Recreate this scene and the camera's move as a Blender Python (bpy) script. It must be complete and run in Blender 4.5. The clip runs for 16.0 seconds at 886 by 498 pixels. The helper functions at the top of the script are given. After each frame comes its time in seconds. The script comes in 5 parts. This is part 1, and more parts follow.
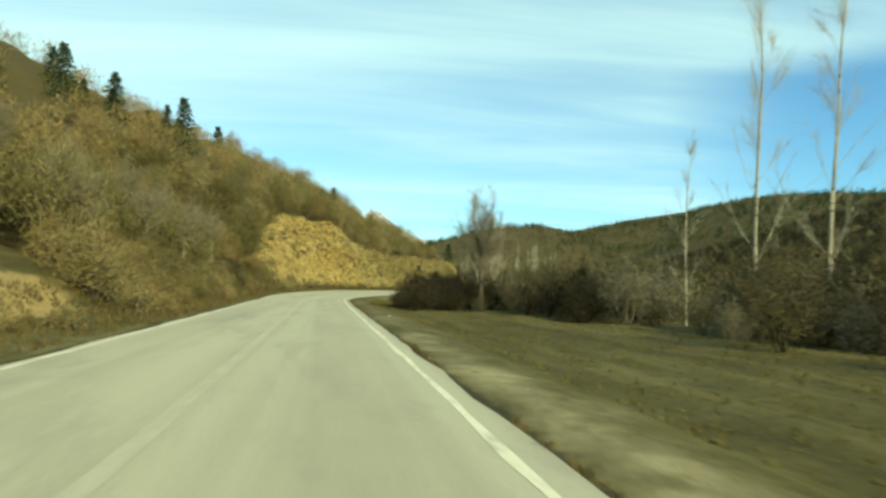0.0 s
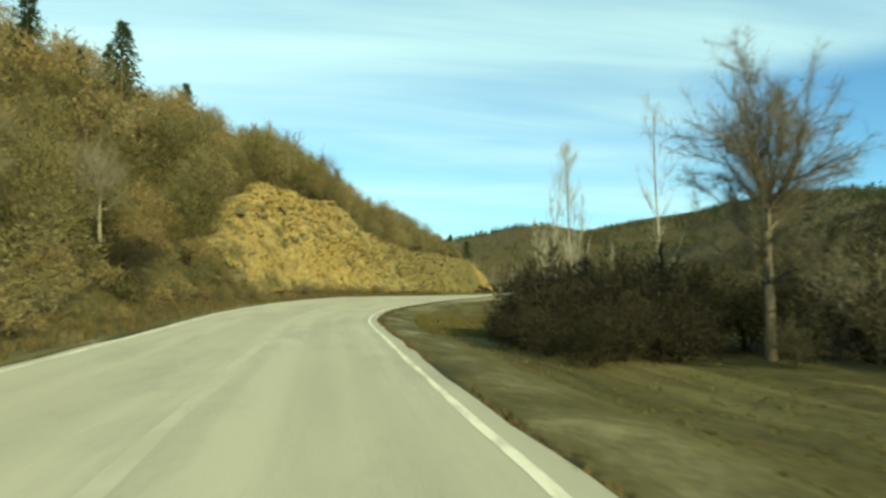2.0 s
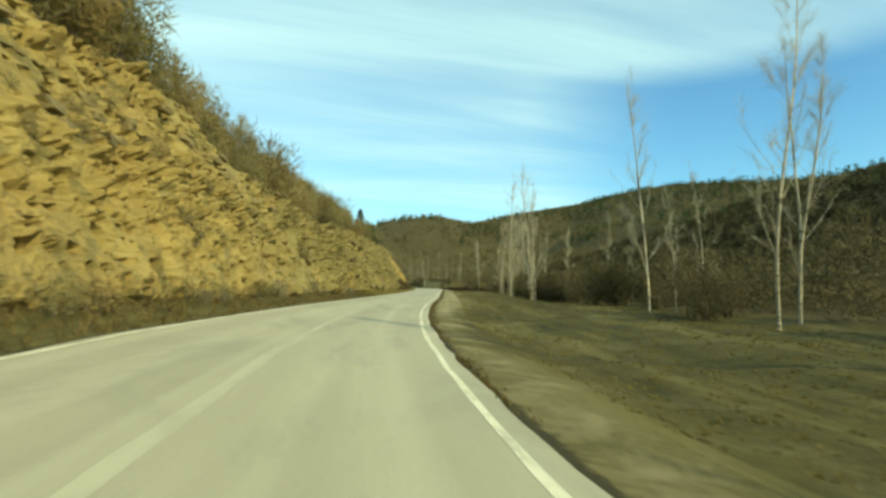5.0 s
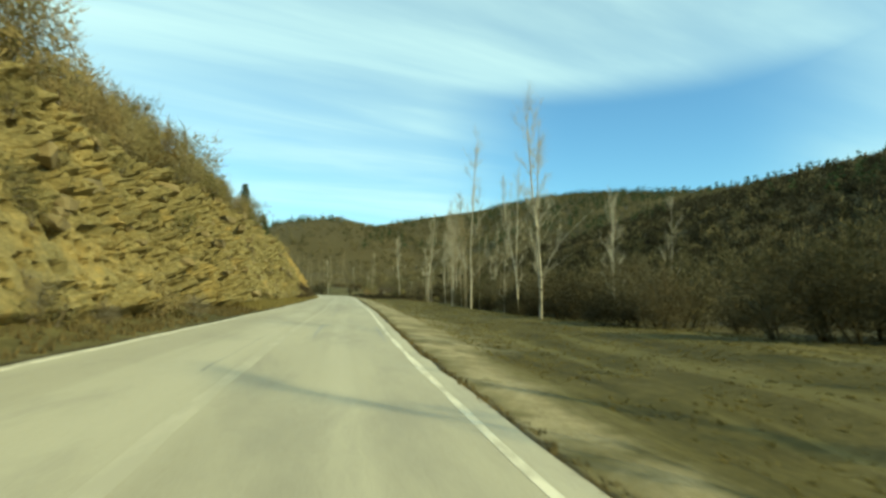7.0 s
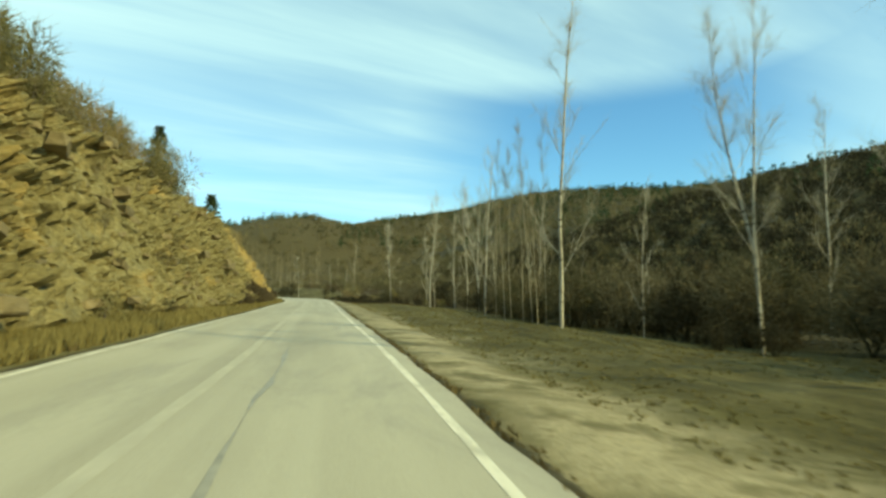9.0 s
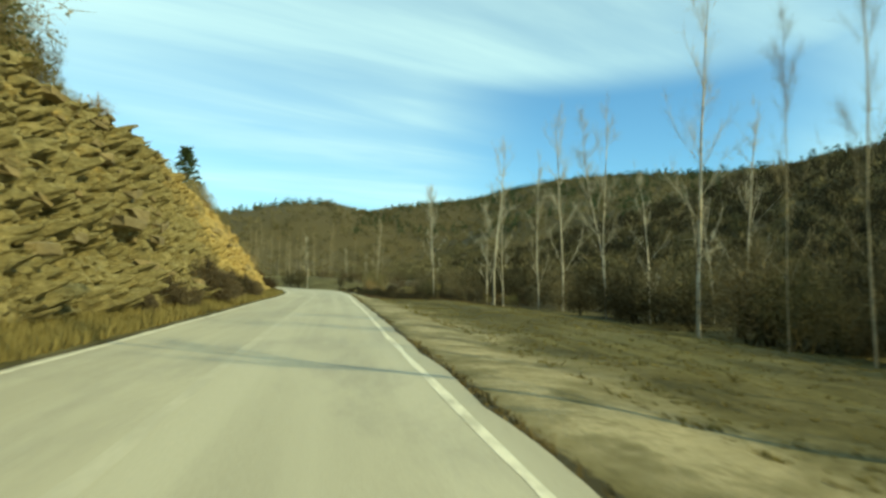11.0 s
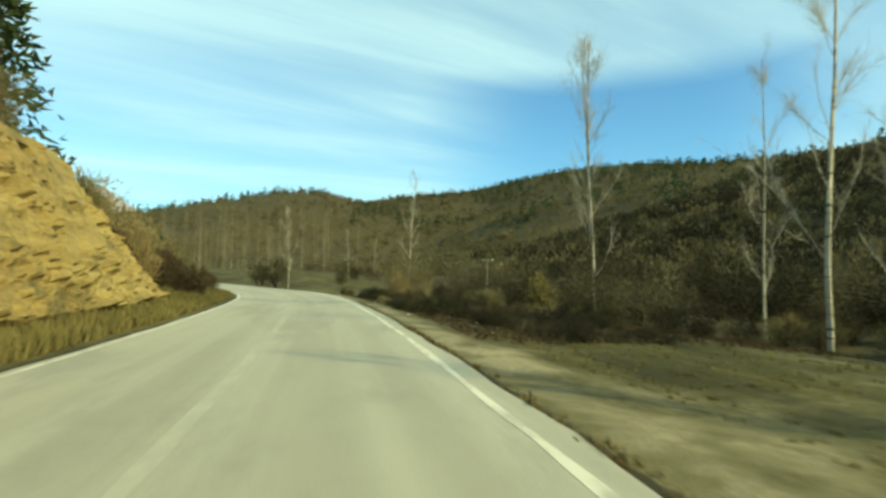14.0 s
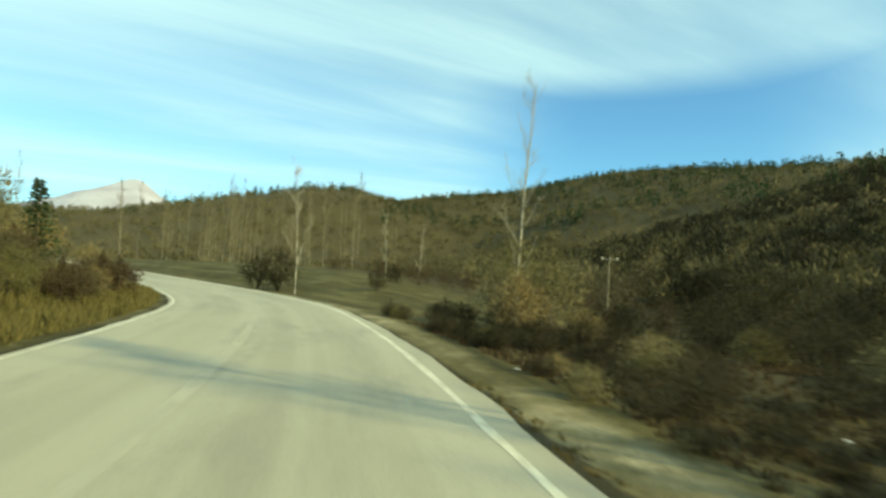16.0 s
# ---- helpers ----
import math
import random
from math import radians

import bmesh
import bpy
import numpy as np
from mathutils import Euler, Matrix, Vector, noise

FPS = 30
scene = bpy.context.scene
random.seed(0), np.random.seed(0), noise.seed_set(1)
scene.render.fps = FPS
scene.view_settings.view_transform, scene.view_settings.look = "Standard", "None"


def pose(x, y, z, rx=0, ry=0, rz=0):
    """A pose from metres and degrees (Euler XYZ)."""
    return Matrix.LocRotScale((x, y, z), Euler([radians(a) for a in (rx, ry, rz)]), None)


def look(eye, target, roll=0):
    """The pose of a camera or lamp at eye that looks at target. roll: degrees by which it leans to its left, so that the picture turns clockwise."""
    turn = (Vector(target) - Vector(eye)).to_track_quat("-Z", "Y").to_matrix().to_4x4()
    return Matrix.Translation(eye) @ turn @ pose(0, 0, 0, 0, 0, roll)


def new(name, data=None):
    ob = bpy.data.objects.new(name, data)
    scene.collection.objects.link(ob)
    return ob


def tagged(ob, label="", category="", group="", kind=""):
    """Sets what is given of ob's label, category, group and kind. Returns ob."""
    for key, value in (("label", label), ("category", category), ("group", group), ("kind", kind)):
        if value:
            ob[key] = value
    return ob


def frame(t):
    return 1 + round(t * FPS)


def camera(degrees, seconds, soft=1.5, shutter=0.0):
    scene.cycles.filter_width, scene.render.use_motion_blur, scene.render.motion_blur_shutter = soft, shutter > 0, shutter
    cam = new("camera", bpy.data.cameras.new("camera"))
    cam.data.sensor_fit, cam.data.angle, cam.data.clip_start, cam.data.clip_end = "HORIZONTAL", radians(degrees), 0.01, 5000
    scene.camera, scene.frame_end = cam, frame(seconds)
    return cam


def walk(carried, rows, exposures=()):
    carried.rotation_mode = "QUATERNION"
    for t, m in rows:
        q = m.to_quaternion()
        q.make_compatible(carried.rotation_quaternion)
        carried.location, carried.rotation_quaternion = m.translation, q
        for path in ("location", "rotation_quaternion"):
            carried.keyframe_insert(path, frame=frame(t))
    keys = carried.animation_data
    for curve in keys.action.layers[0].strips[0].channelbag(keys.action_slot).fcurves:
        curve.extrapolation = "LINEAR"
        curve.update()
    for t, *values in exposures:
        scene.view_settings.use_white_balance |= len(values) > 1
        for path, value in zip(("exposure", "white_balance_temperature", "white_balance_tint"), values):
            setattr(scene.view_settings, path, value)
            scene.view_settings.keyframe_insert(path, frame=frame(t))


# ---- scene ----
cam = camera(76.2, 16.0, soft=2.8, shutter=0.25)

# seconds, eye x y z, pitch, lean, yaw
PATH = [
    (0, 0.00, 0.00, 1.30, 3.71, 1.13, -5.88),
    (0.5, -0.66, 6.46, 1.30, 3.54, 0.62, -5.30),
    (1, -1.35, 12.89, 1.30, 3.69, 0.64, -5.22),
    (1.5, -2.04, 19.28, 1.30, 4.15, 0.94, -5.30),
    (2, -2.69, 25.63, 1.30, 3.98, 0.77, -5.78),
    (2.5, -3.31, 31.95, 1.30, 3.57, 0.91, -5.83),
    (3, -3.90, 38.23, 1.30, 3.31, 0.86, -6.41),
    (3.5, -4.35, 44.51, 1.30, 2.94, -0.09, -8.15),
    (4, -4.56, 50.81, 1.30, 3.00, -0.90, -10.83),
    (4.5, -4.44, 57.14, 1.30, 3.05, -0.41, -14.17),
    (5, -3.92, 63.47, 1.30, 3.54, -0.50, -18.06),
    (5.5, -3.00, 69.77, 1.30, 3.58, -0.22, -21.32),
    (6, -1.77, 75.99, 1.30, 3.56, -0.08, -23.92),
    (6.5, -0.28, 82.13, 1.30, 3.70, 0.04, -26.21),
    (7, 1.44, 88.17, 1.30, 4.12, -0.19, -28.31),
    (7.5, 3.34, 94.12, 1.30, 4.62, -0.25, -29.99),
    (8, 5.36, 100.00, 1.30, 4.33, -0.21, -30.84),
    (8.5, 7.42, 105.85, 1.30, 4.24, -0.57, -30.80),
    (9, 9.48, 111.70, 1.30, 4.21, -0.45, -30.74),
    (9.5, 11.51, 117.56, 1.30, 3.84, -0.22, -30.38),
    (10, 13.50, 123.43, 1.30, 3.56, 0.01, -29.90),
    (10.5, 15.45, 129.31, 1.30, 3.41, 0.04, -29.52),
    (11, 17.36, 135.19, 1.30, 3.26, 0.14, -29.33),
    (11.5, 19.25, 141.05, 1.30, 3.02, 0.29, -29.21),
    (12, 21.10, 146.86, 1.30, 2.75, 0.27, -29.02),
    (12.5, 22.92, 152.61, 1.30, 2.42, 0.79, -28.86),
    (13, 24.71, 158.28, 1.30, 2.40, 0.27, -29.08),
    (13.5, 26.50, 163.86, 1.30, 2.58, 0.49, -29.36),
    (14, 28.31, 169.34, 1.30, 2.88, 0.49, -30.03),
    (14.5, 30.16, 174.74, 1.30, 2.78, 0.92, -30.55),
    (15, 32.03, 180.10, 1.30, 2.92, 1.16, -30.78),
    (15.5, 33.87, 185.51, 1.30, 3.09, 1.12, -29.55),
    (16, 35.55, 191.03, 1.30, 3.16, 2.46, -27.12),
]


def aim(x, y, z, pitch, lean, yaw):
    p, a = radians(pitch), radians(yaw)
    way = Vector((-math.sin(a) * math.cos(p), math.cos(a) * math.cos(p), math.sin(p)))
    return look((x, y, z), Vector((x, y, z)) + way * 10, lean)


walk(cam, [(t, aim(*row)) for t, *row in PATH], [(0.0, 0.1, 6850, -5), (16.0, 0.1, 6850, -5)])

# ---------------------------------------------------------------- light
SUN_AZ, SUN_EL = 150.0, 29.0          # degrees, clockwise from +y
scene.view_settings.exposure = 0.0


def build_world():
    w = bpy.data.worlds.new("sky")
    scene.world = w
    w.use_nodes = True
    nt = w.node_tree
    N, L = nt.nodes, nt.links
    N.clear()
    out = N.new("ShaderNodeOutputWorld")
    bg = N.new("ShaderNodeBackground")
    bg.inputs["Strength"].default_value = 0.115
    sky = N.new("ShaderNodeTexSky")
    sky.sky_type = "NISHITA"
    sky.sun_disc = False
    sky.sun_elevation, sky.sun_rotation = radians(SUN_EL), radians(SUN_AZ)
    sky.air_density, sky.dust_density, sky.ozone_density = 1.0, 0.6, 2.0
    co = N.new("ShaderNodeTexCoord")
    sep = N.new("ShaderNodeSeparateXYZ")
    L.new(co.outputs["Generated"], sep.inputs[0])

    def math_node(op, a, b=None, clamp=False):
        m = N.new("ShaderNodeMath")
        m.operation, m.use_clamp = op, clamp
        for i, v in enumerate((a, b)):
            if v is None:
                continue
            if isinstance(v, (int, float)):
                m.inputs[i].default_value = v
            else:
                L.new(v, m.inputs[i])
        return m.outputs[0]

    def ramp_of(value, a, b):
        m = N.new("ShaderNodeMapRange")
        m.interpolation_type = "SMOOTHSTEP"
        L.new(value, m.inputs[0])
        m.inputs[1].default_value, m.inputs[2].default_value = a, b
        return m.outputs[0]

    # high thin cloud on a flat layer overhead
    zz = math_node("ADD", math_node("MAXIMUM", sep.outputs[2], 0.0), 0.09)
    px, py = math_node("DIVIDE", sep.outputs[0], zz), math_node("DIVIDE", sep.outputs[1], zz)
    flat = N.new("ShaderNodeCombineXYZ")
    L.new(px, flat.inputs[0])
    L.new(py, flat.inputs[1])
    mp = N.new("ShaderNodeMapping")
    mp.inputs["Rotation"].default_value[2] = radians(-14)
    mp.inputs["Scale"].default_value = (0.16, 0.62, 1.0)
    L.new(flat.outputs[0], mp.inputs[0])
    n1 = N.new("ShaderNodeTexNoise")
    n1.inputs["Scale"].default_value, n1.inputs["Detail"].default_value = 1.0, 4.0
    n1.inputs["Roughness"].default_value, n1.inputs["Distortion"].default_value = 0.5, 0.25
    L.new(mp.outputs[0], n1.inputs["Vector"])
    broad = ramp_of(n1.outputs[0], 0.36, 0.66)
    mp2 = N.new("ShaderNodeMapping")
    mp2.inputs["Rotation"].default_value[2] = radians(-9)
    mp2.inputs["Scale"].default_value = (0.3, 1.5, 1.0)
    L.new(flat.outputs[0], mp2.inputs[0])
    n2 = N.new("ShaderNodeTexNoise")
    n2.inputs["Scale"].default_value, n2.inputs["Detail"].default_value = 1.0, 6.0
    n2.inputs["Roughness"].default_value, n2.inputs["Distortion"].default_value = 0.6, 0.5
    L.new(mp2.outputs[0], n2.inputs["Vector"])
    wisps = ramp_of(n2.outputs[0], 0.36, 0.68)
    streaks = math_node("ADD", math_node("MULTIPLY", broad, 0.62), math_node("MULTIPLY", wisps, 0.38))
    # a clear opening low in the sky, towards the hill across the valley
    az, el = radians(48), radians(14)
    gap_dir = N.new("ShaderNodeVectorMath")
    gap_dir.operation = "DOT_PRODUCT"
    L.new(co.outputs["Generated"], gap_dir.inputs[0])
    gap_dir.inputs[1].default_value = (math.sin(az) * math.cos(el), math.cos(az) * math.cos(el), math.sin(el))
    opening = ramp_of(gap_dir.outputs["Value"], 0.995, 0.93)
    low = ramp_of(sep.outputs[2], 0.30, 0.36)
    thin = math_node("MAXIMUM", opening, low)
    cover = math_node("MULTIPLY", math_node("ADD", math_node("MULTIPLY", streaks, 0.75), 0.22), thin)
    cover = math_node("MULTIPLY", cover, ramp_of(sep.outputs[2], -0.02, 0.16), clamp=True)
    mix = N.new("ShaderNodeMix")
    mix.data_type = "RGBA"
    L.new(cover, mix.inputs["Factor"])
    clear = N.new("ShaderNodeMix")
    clear.data_type, clear.blend_type = "RGBA", "MULTIPLY"
    clear.inputs["Factor"].default_value = 1.0
    L.new(sky.outputs[0], clear.inputs["A"])
    clear.inputs["B"].default_value = (0.9, 1.45, 1.66, 1)
    L.new(clear.outputs["Result"], mix.inputs["A"])
    mix.inputs["B"].default_value = (6.7, 9.3, 9.5, 1)
    L.new(mix.outputs["Result"], bg.inputs["Color"])
    L.new(bg.outputs[0], out.inputs[0])


build_world()
sun_data = bpy.data.lights.new("sun", "SUN")
sun_data.energy, sun_data.angle, sun_data.color = 4.9, radians(0.55), (1.0, 0.86, 0.45)
sun = new("sun", sun_data)
a_, e_ = radians(SUN_AZ), radians(SUN_EL)
sun_way = Vector((math.sin(a_) * math.cos(e_), math.cos(a_) * math.cos(e_), math.sin(e_)))
sun.matrix_world = look(sun_way * 300, (0, 0, 0))


# ---------------------------------------------------------------- materials
class Nodes:
    """A short hand for a principled material with procedural colour."""

    def __init__(self, name, rough=0.85, spec=0.3, metal=0.0):
        self.mat = bpy.data.materials.new(name)
        self.mat.use_nodes = True
        self.nt = self.mat.node_tree
        self.bsdf = self.nt.nodes["Principled BSDF"]
        self.bsdf.inputs["Roughness"].default_value = rough
        self.bsdf.inputs["Specular IOR Level"].default_value = spec
        self.bsdf.inputs["Metallic"].default_value = metal
        self.co = self.nt.nodes.new("ShaderNodeNewGeometry").outputs["Position"]

    def node(self, kind, **inputs):
        n = self.nt.nodes.new(kind)
        for key, value in inputs.items():
            self.put(value, n.inputs[key])
        return n

    def put(self, value, socket):
        if isinstance(value, bpy.types.NodeSocket):
            self.nt.links.new(value, socket)
        else:
            socket.default_value = value

    def noise(self, scale, detail=4.0, rough=0.55, stretch=None, distort=0.0, co=None):
        co = co or self.co
        if stretch:
            m = self.node("ShaderNodeMapping", Scale=stretch)
            self.put(co, m.inputs[0])
            co = m.outputs[0]
        n = self.node("ShaderNodeTexNoise", Scale=scale, Detail=detail, Roughness=rough, Distortion=distort)
        self.put(co, n.inputs["Vector"])
        return n.outputs[0]

    def ramp(self, value, stops):
        r = self.nt.nodes.new("ShaderNodeValToRGB")
        el = r.color_ramp.elements
        while len(el) < len(stops):
            el.new(0.5)
        for e, (p, c) in zip(el, stops):
            e.position, e.color = p, (*c, 1)
        self.put(value, r.inputs[0])
        return r.outputs[0]

    def step(self, value, a, b):
        m = self.nt.nodes.new("ShaderNodeMapRange")
        m.interpolation_type = "SMOOTHSTEP"
        self.put(value, m.inputs[0])
        m.inputs[1].default_value, m.inputs[2].default_value = a, b
        return m.outputs[0]

    def mix(self, f, a, b, mode="MIX"):
        m = self.nt.nodes.new("ShaderNodeMix")
        m.data_type, m.blend_type = "RGBA", mode
        self.put(f, m.inputs["Factor"])
        for v, k in ((a, "A"), (b, "B")):
            self.put((*v, 1) if isinstance(v, tuple) else v, m.inputs[k])
        return m.outputs["Result"]

    def maths(self, op, a, b):
        m = self.nt.nodes.new("ShaderNodeMath")
        m.operation = op
        self.put(a, m.inputs[0])
        self.put(b, m.inputs[1])
        return m.outputs[0]

    def rand(self):
        return self.nt.nodes.new("ShaderNodeObjectInfo").outputs["Random"]

    def island(self):
        return self.nt.nodes.new("ShaderNodeNewGeometry").outputs["Random Per Island"]

    def attr(self, name):
        a = self.nt.nodes.new("ShaderNodeAttribute")
        a.attribute_name = name
        return a.outputs["Fac"]

    def uv(self):
        return self.nt.nodes.new("ShaderNodeUVMap").outputs[0]

    def bump(self, height, strength=0.4, distance=0.05):
        b = self.node("ShaderNodeBump", Strength=strength, Distance=distance, Height=height)
        self.nt.links.new(b.outputs[0], self.bsdf.inputs["Normal"])

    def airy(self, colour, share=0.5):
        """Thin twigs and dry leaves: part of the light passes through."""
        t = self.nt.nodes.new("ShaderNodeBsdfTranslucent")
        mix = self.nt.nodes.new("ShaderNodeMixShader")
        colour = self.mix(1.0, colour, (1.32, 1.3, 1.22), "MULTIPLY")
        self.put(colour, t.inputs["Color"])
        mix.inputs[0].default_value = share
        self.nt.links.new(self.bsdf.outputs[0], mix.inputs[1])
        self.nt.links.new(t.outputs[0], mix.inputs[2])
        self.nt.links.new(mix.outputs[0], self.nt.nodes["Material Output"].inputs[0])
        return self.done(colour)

    def done(self, colour):
        self.put((*colour, 1) if isinstance(colour, tuple) else colour, self.bsdf.inputs["Base Color"])
        return self.mat


def asphalt():
    m = Nodes("asphalt", 0.8, 0.35)
    uv = m.uv()                       # metres across, metres along
    wide = m.noise(0.4, 4, 0.6, (1.0, 0.16, 1), co=uv)
    tracks = m.noise(1.1, 3, 0.5, (1.0, 0.015, 1), co=uv)
    grain = m.noise(60, 2, 0.7)
    patch = m.noise(0.55, 6, 0.7, (1, 0.3, 1), distort=0.4, co=uv)
    c = m.ramp(wide, [(0.25, (0.29, 0.262, 0.185)), (0.75, (0.43, 0.388, 0.272))])
    c = m.mix(m.step(tracks, 0.42, 0.64), c, m.mix(0.7, c, (0.46, 0.42, 0.305)))
    c = m.mix(m.maths("MULTIPLY", m.step(patch, 0.46, 0.7), 0.55), c, (0.215, 0.197, 0.153))
    c = m.mix(0.25, c, m.ramp(grain, [(0.3, (0.18, 0.165, 0.125)), (0.7, (0.5, 0.46, 0.35))]))
    sides = m.node("ShaderNodeSeparateXYZ", Vector=uv).outputs[0]
    # dirt on both edges, with the shadow line of the drop painted in
    rim = m.maths("ADD", sides, m.maths("MULTIPLY", m.maths("SUBTRACT", m.noise(2.6, 6, 0.8, (0.6, 0.6, 1), co=uv), 0.5), 0.7))
    c = m.mix(m.maths("MULTIPLY", m.step(rim, 1.8, 1.9), 0.45), c, (0.12, 0.105, 0.07))
    c = m.mix(m.maths("MULTIPLY", m.step(rim, -4.44, -4.56), 0.5), c, (0.13, 0.11, 0.07))
    m.bump(grain, 0.25, 0.004)
    return m.done(c)


def line_paint():
    m = Nodes("road_paint", 0.7, 0.3)
    uv = m.uv()
    wear = m.noise(3.0, 5, 0.7, (1, 0.4, 1), co=uv)
    c = m.mix(m.step(wear, 0.44, 0.66), (0.66, 0.61, 0.47), (0.42, 0.385, 0.285))
    m.bump(m.noise(60, 2), 0.2, 0.003)
    return m.done(c)


def worn_line():
    m = Nodes("worn_road_paint", 0.8, 0.3)
    uv = m.uv()
    wear = m.noise(2.2, 5, 0.7, (1, 0.3, 1), co=uv)
    c = m.mix(m.step(wear, 0.34, 0.58), (0.445, 0.408, 0.303), (0.385, 0.352, 0.262))
    m.bump(m.noise(60, 2), 0.2, 0.003)
    return m.done(c)


def tar():
    m = Nodes("tar", 0.55, 0.4)
    n = m.noise(3, 5, 0.7)
    m.bump(n, 0.3, 0.005)
    return m.done(m.ramp(n, [(0.3, (0.2, 0.182, 0.135)), (0.7, (0.33, 0.3, 0.22))]))


def soil_and_grass():
    """The ground sheet: gravel by the road, dry winter grass, leaf litter under the woods."""
    m = Nodes("ground_cover", 0.95, 0.15)
    big = m.noise(0.07, 5, 0.6)
    mid = m.noise(0.55, 6, 0.65, distort=0.4)
    fine = m.noise(6.0, 5, 0.7)
    grit = m.noise(28.0, 3, 0.7)
    grass = m.ramp(mid, [(0.25, (0.036, 0.03, 0.01)), (0.5, (0.082, 0.068, 0.022)), (0.75, (0.14, 0.114, 0.041))])
    grass = m.mix(m.step(big, 0.42, 0.62), grass, m.ramp(mid, [(0.3, (0.034, 0.032, 0.01)), (0.7, (0.095, 0.083, 0.026))]))
    grass = m.mix(0.35, grass, m.ramp(fine, [(0.3, (0.022, 0.02, 0.007)), (0.7, (0.14, 0.115, 0.04))]))
    gravel = m.ramp(grit, [(0.25, (0.21, 0.175, 0.098)), (0.75, (0.48, 0.405, 0.245))])
    gravel = m.mix(m.maths("MULTIPLY", m.step(fine, 0.48, 0.68), 0.7), gravel, (0.2, 0.166, 0.085))
    gravel = m.mix(m.step(m.noise(0.75, 5, 0.7), 0.47, 0.62), gravel, m.ramp(fine, [(0.3, (0.075, 0.066, 0.028)), (0.7, (0.19, 0.16, 0.08))]))
    lane = m.node("ShaderNodeCombineXYZ", X=m.attr("across"), Y=m.maths("MULTIPLY", m.attr("along"), 0.07)).outputs[0]
    streak = m.noise(0.9, 4, 0.6, co=lane)
    grass = m.mix(m.maths("MULTIPLY", m.step(streak, 0.5, 0.64), 0.6), grass, (0.165, 0.14, 0.055))
    grass = m.mix(m.maths("MULTIPLY", m.step(streak, 0.46, 0.34), 0.65), grass, (0.03, 0.027, 0.01))
    litter = m.ramp(fine, [(0.25, (0.036, 0.029, 0.013)), (0.75, (0.105, 0.082, 0.036))])
    edge = m.maths("ADD", m.attr("gravel"), m.maths("MULTIPLY", m.maths("SUBTRACT", m.noise(0.3, 6, 0.7, distort=0.5), 0.5), 2.2))
    thin = m.ramp(fine, [(0.25, (0.085, 0.073, 0.03)), (0.75, (0.225, 0.19, 0.098))])
    c = m.mix(m.maths("MULTIPLY", m.step(edge, 0.0, 0.55), 0.85), grass, thin)
    c = m.mix(m.step(edge, 0.3, 0.95), c, gravel)
    # the thin shadow beside each asphalt edge, painted as a dark line
    rim = m.maths("ADD", m.attr("across"), m.maths("MULTIPLY", m.maths("SUBTRACT", fine, 0.5), 0.5))
    c = m.mix(m.maths("MULTIPLY", m.step(rim, 2.12, 1.98), m.maths("MULTIPLY", m.step(rim, 1.5, 1.6), 0.85)), c, (0.035, 0.03, 0.016))
    c = m.mix(m.maths("MULTIPLY", m.step(rim, -4.68, -4.56), m.maths("MULTIPLY", m.step(rim, -4.1, -4.2), 0.85)), c, (0.035, 0.03, 0.016))
    c = m.mix(m.attr("litter"), c, litter)
    c = m.mix(m.step(m.maths("ADD", m.attr("bare"), m.maths("SUBTRACT", mid, 0.5)), 0.4, 0.6), c, m.ramp(fine, [(0.3, (0.24, 0.165, 0.065)), (0.7, (0.42, 0.3, 0.13))]))
    m.bump(m.maths("ADD", fine, grit), 0.6, 0.05)
    return m.done(c)


def cliff_rock():
    m = Nodes("ochre_rock", 0.92, 0.2)
    bed = m.noise(1.2, 6, 0.65, (0.25, 0.25, 2.2), 0.5)
    blot = m.noise(0.22, 4, 0.6)
    fine = m.noise(5.0, 6, 0.7, (1, 1, 1.6))
    c = m.ramp(bed, [(0.25, (0.17, 0.124, 0.052)), (0.5, (0.33, 0.242, 0.085)), (0.75, (0.44, 0.335, 0.135))])
    c = m.mix(m.step(blot, 0.45, 0.65), c, m.ramp(fine, [(0.3, (0.19, 0.142, 0.06)), (0.7, (0.41, 0.28, 0.09))]))
    c = m.mix(m.maths("MULTIPLY", m.step(fine, 0.52, 0.75), 0.4), c, (0.34, 0.28, 0.15))
    lichen = m.noise(0.7, 6, 0.75)
    c = m.mix(m.maths("MULTIPLY", m.step(lichen, 0.5, 0.64), 0.7), c, (0.085, 0.075, 0.034))
    grey = m.maths("MULTIPLY", m.attr("weathered"), m.step(m.noise(0.35, 5, 0.7), 0.26, 0.5))
    c = m.mix(m.maths("MINIMUM", m.maths("MULTIPLY", grey, 0.95), 0.92), c, m.ramp(fine, [(0.3, (0.085, 0.077, 0.036)), (0.55, (0.205, 0.176, 0.08)), (0.8, (0.34, 0.29, 0.155))]))
    m.bump(m.maths("ADD", bed, fine), 0.8, 0.12)
    return m.done(c)


def loose_rock():
    m = Nodes("weathered_block", 0.9, 0.2)
    n = m.noise(2.5, 6, 0.7, (1, 1, 2))
    c = m.ramp(n, [(0.25, (0.085, 0.07, 0.04)), (0.55, (0.2, 0.162, 0.085)), (0.8, (0.3, 0.25, 0.145))])
    c = m.mix(0.35, c, m.ramp(m.rand(), [(0.0, (0.11, 0.095, 0.06)), (1.0, (0.29, 0.21, 0.09))]))
    m.bump(n, 0.7, 0.06)
    return m.done(c)


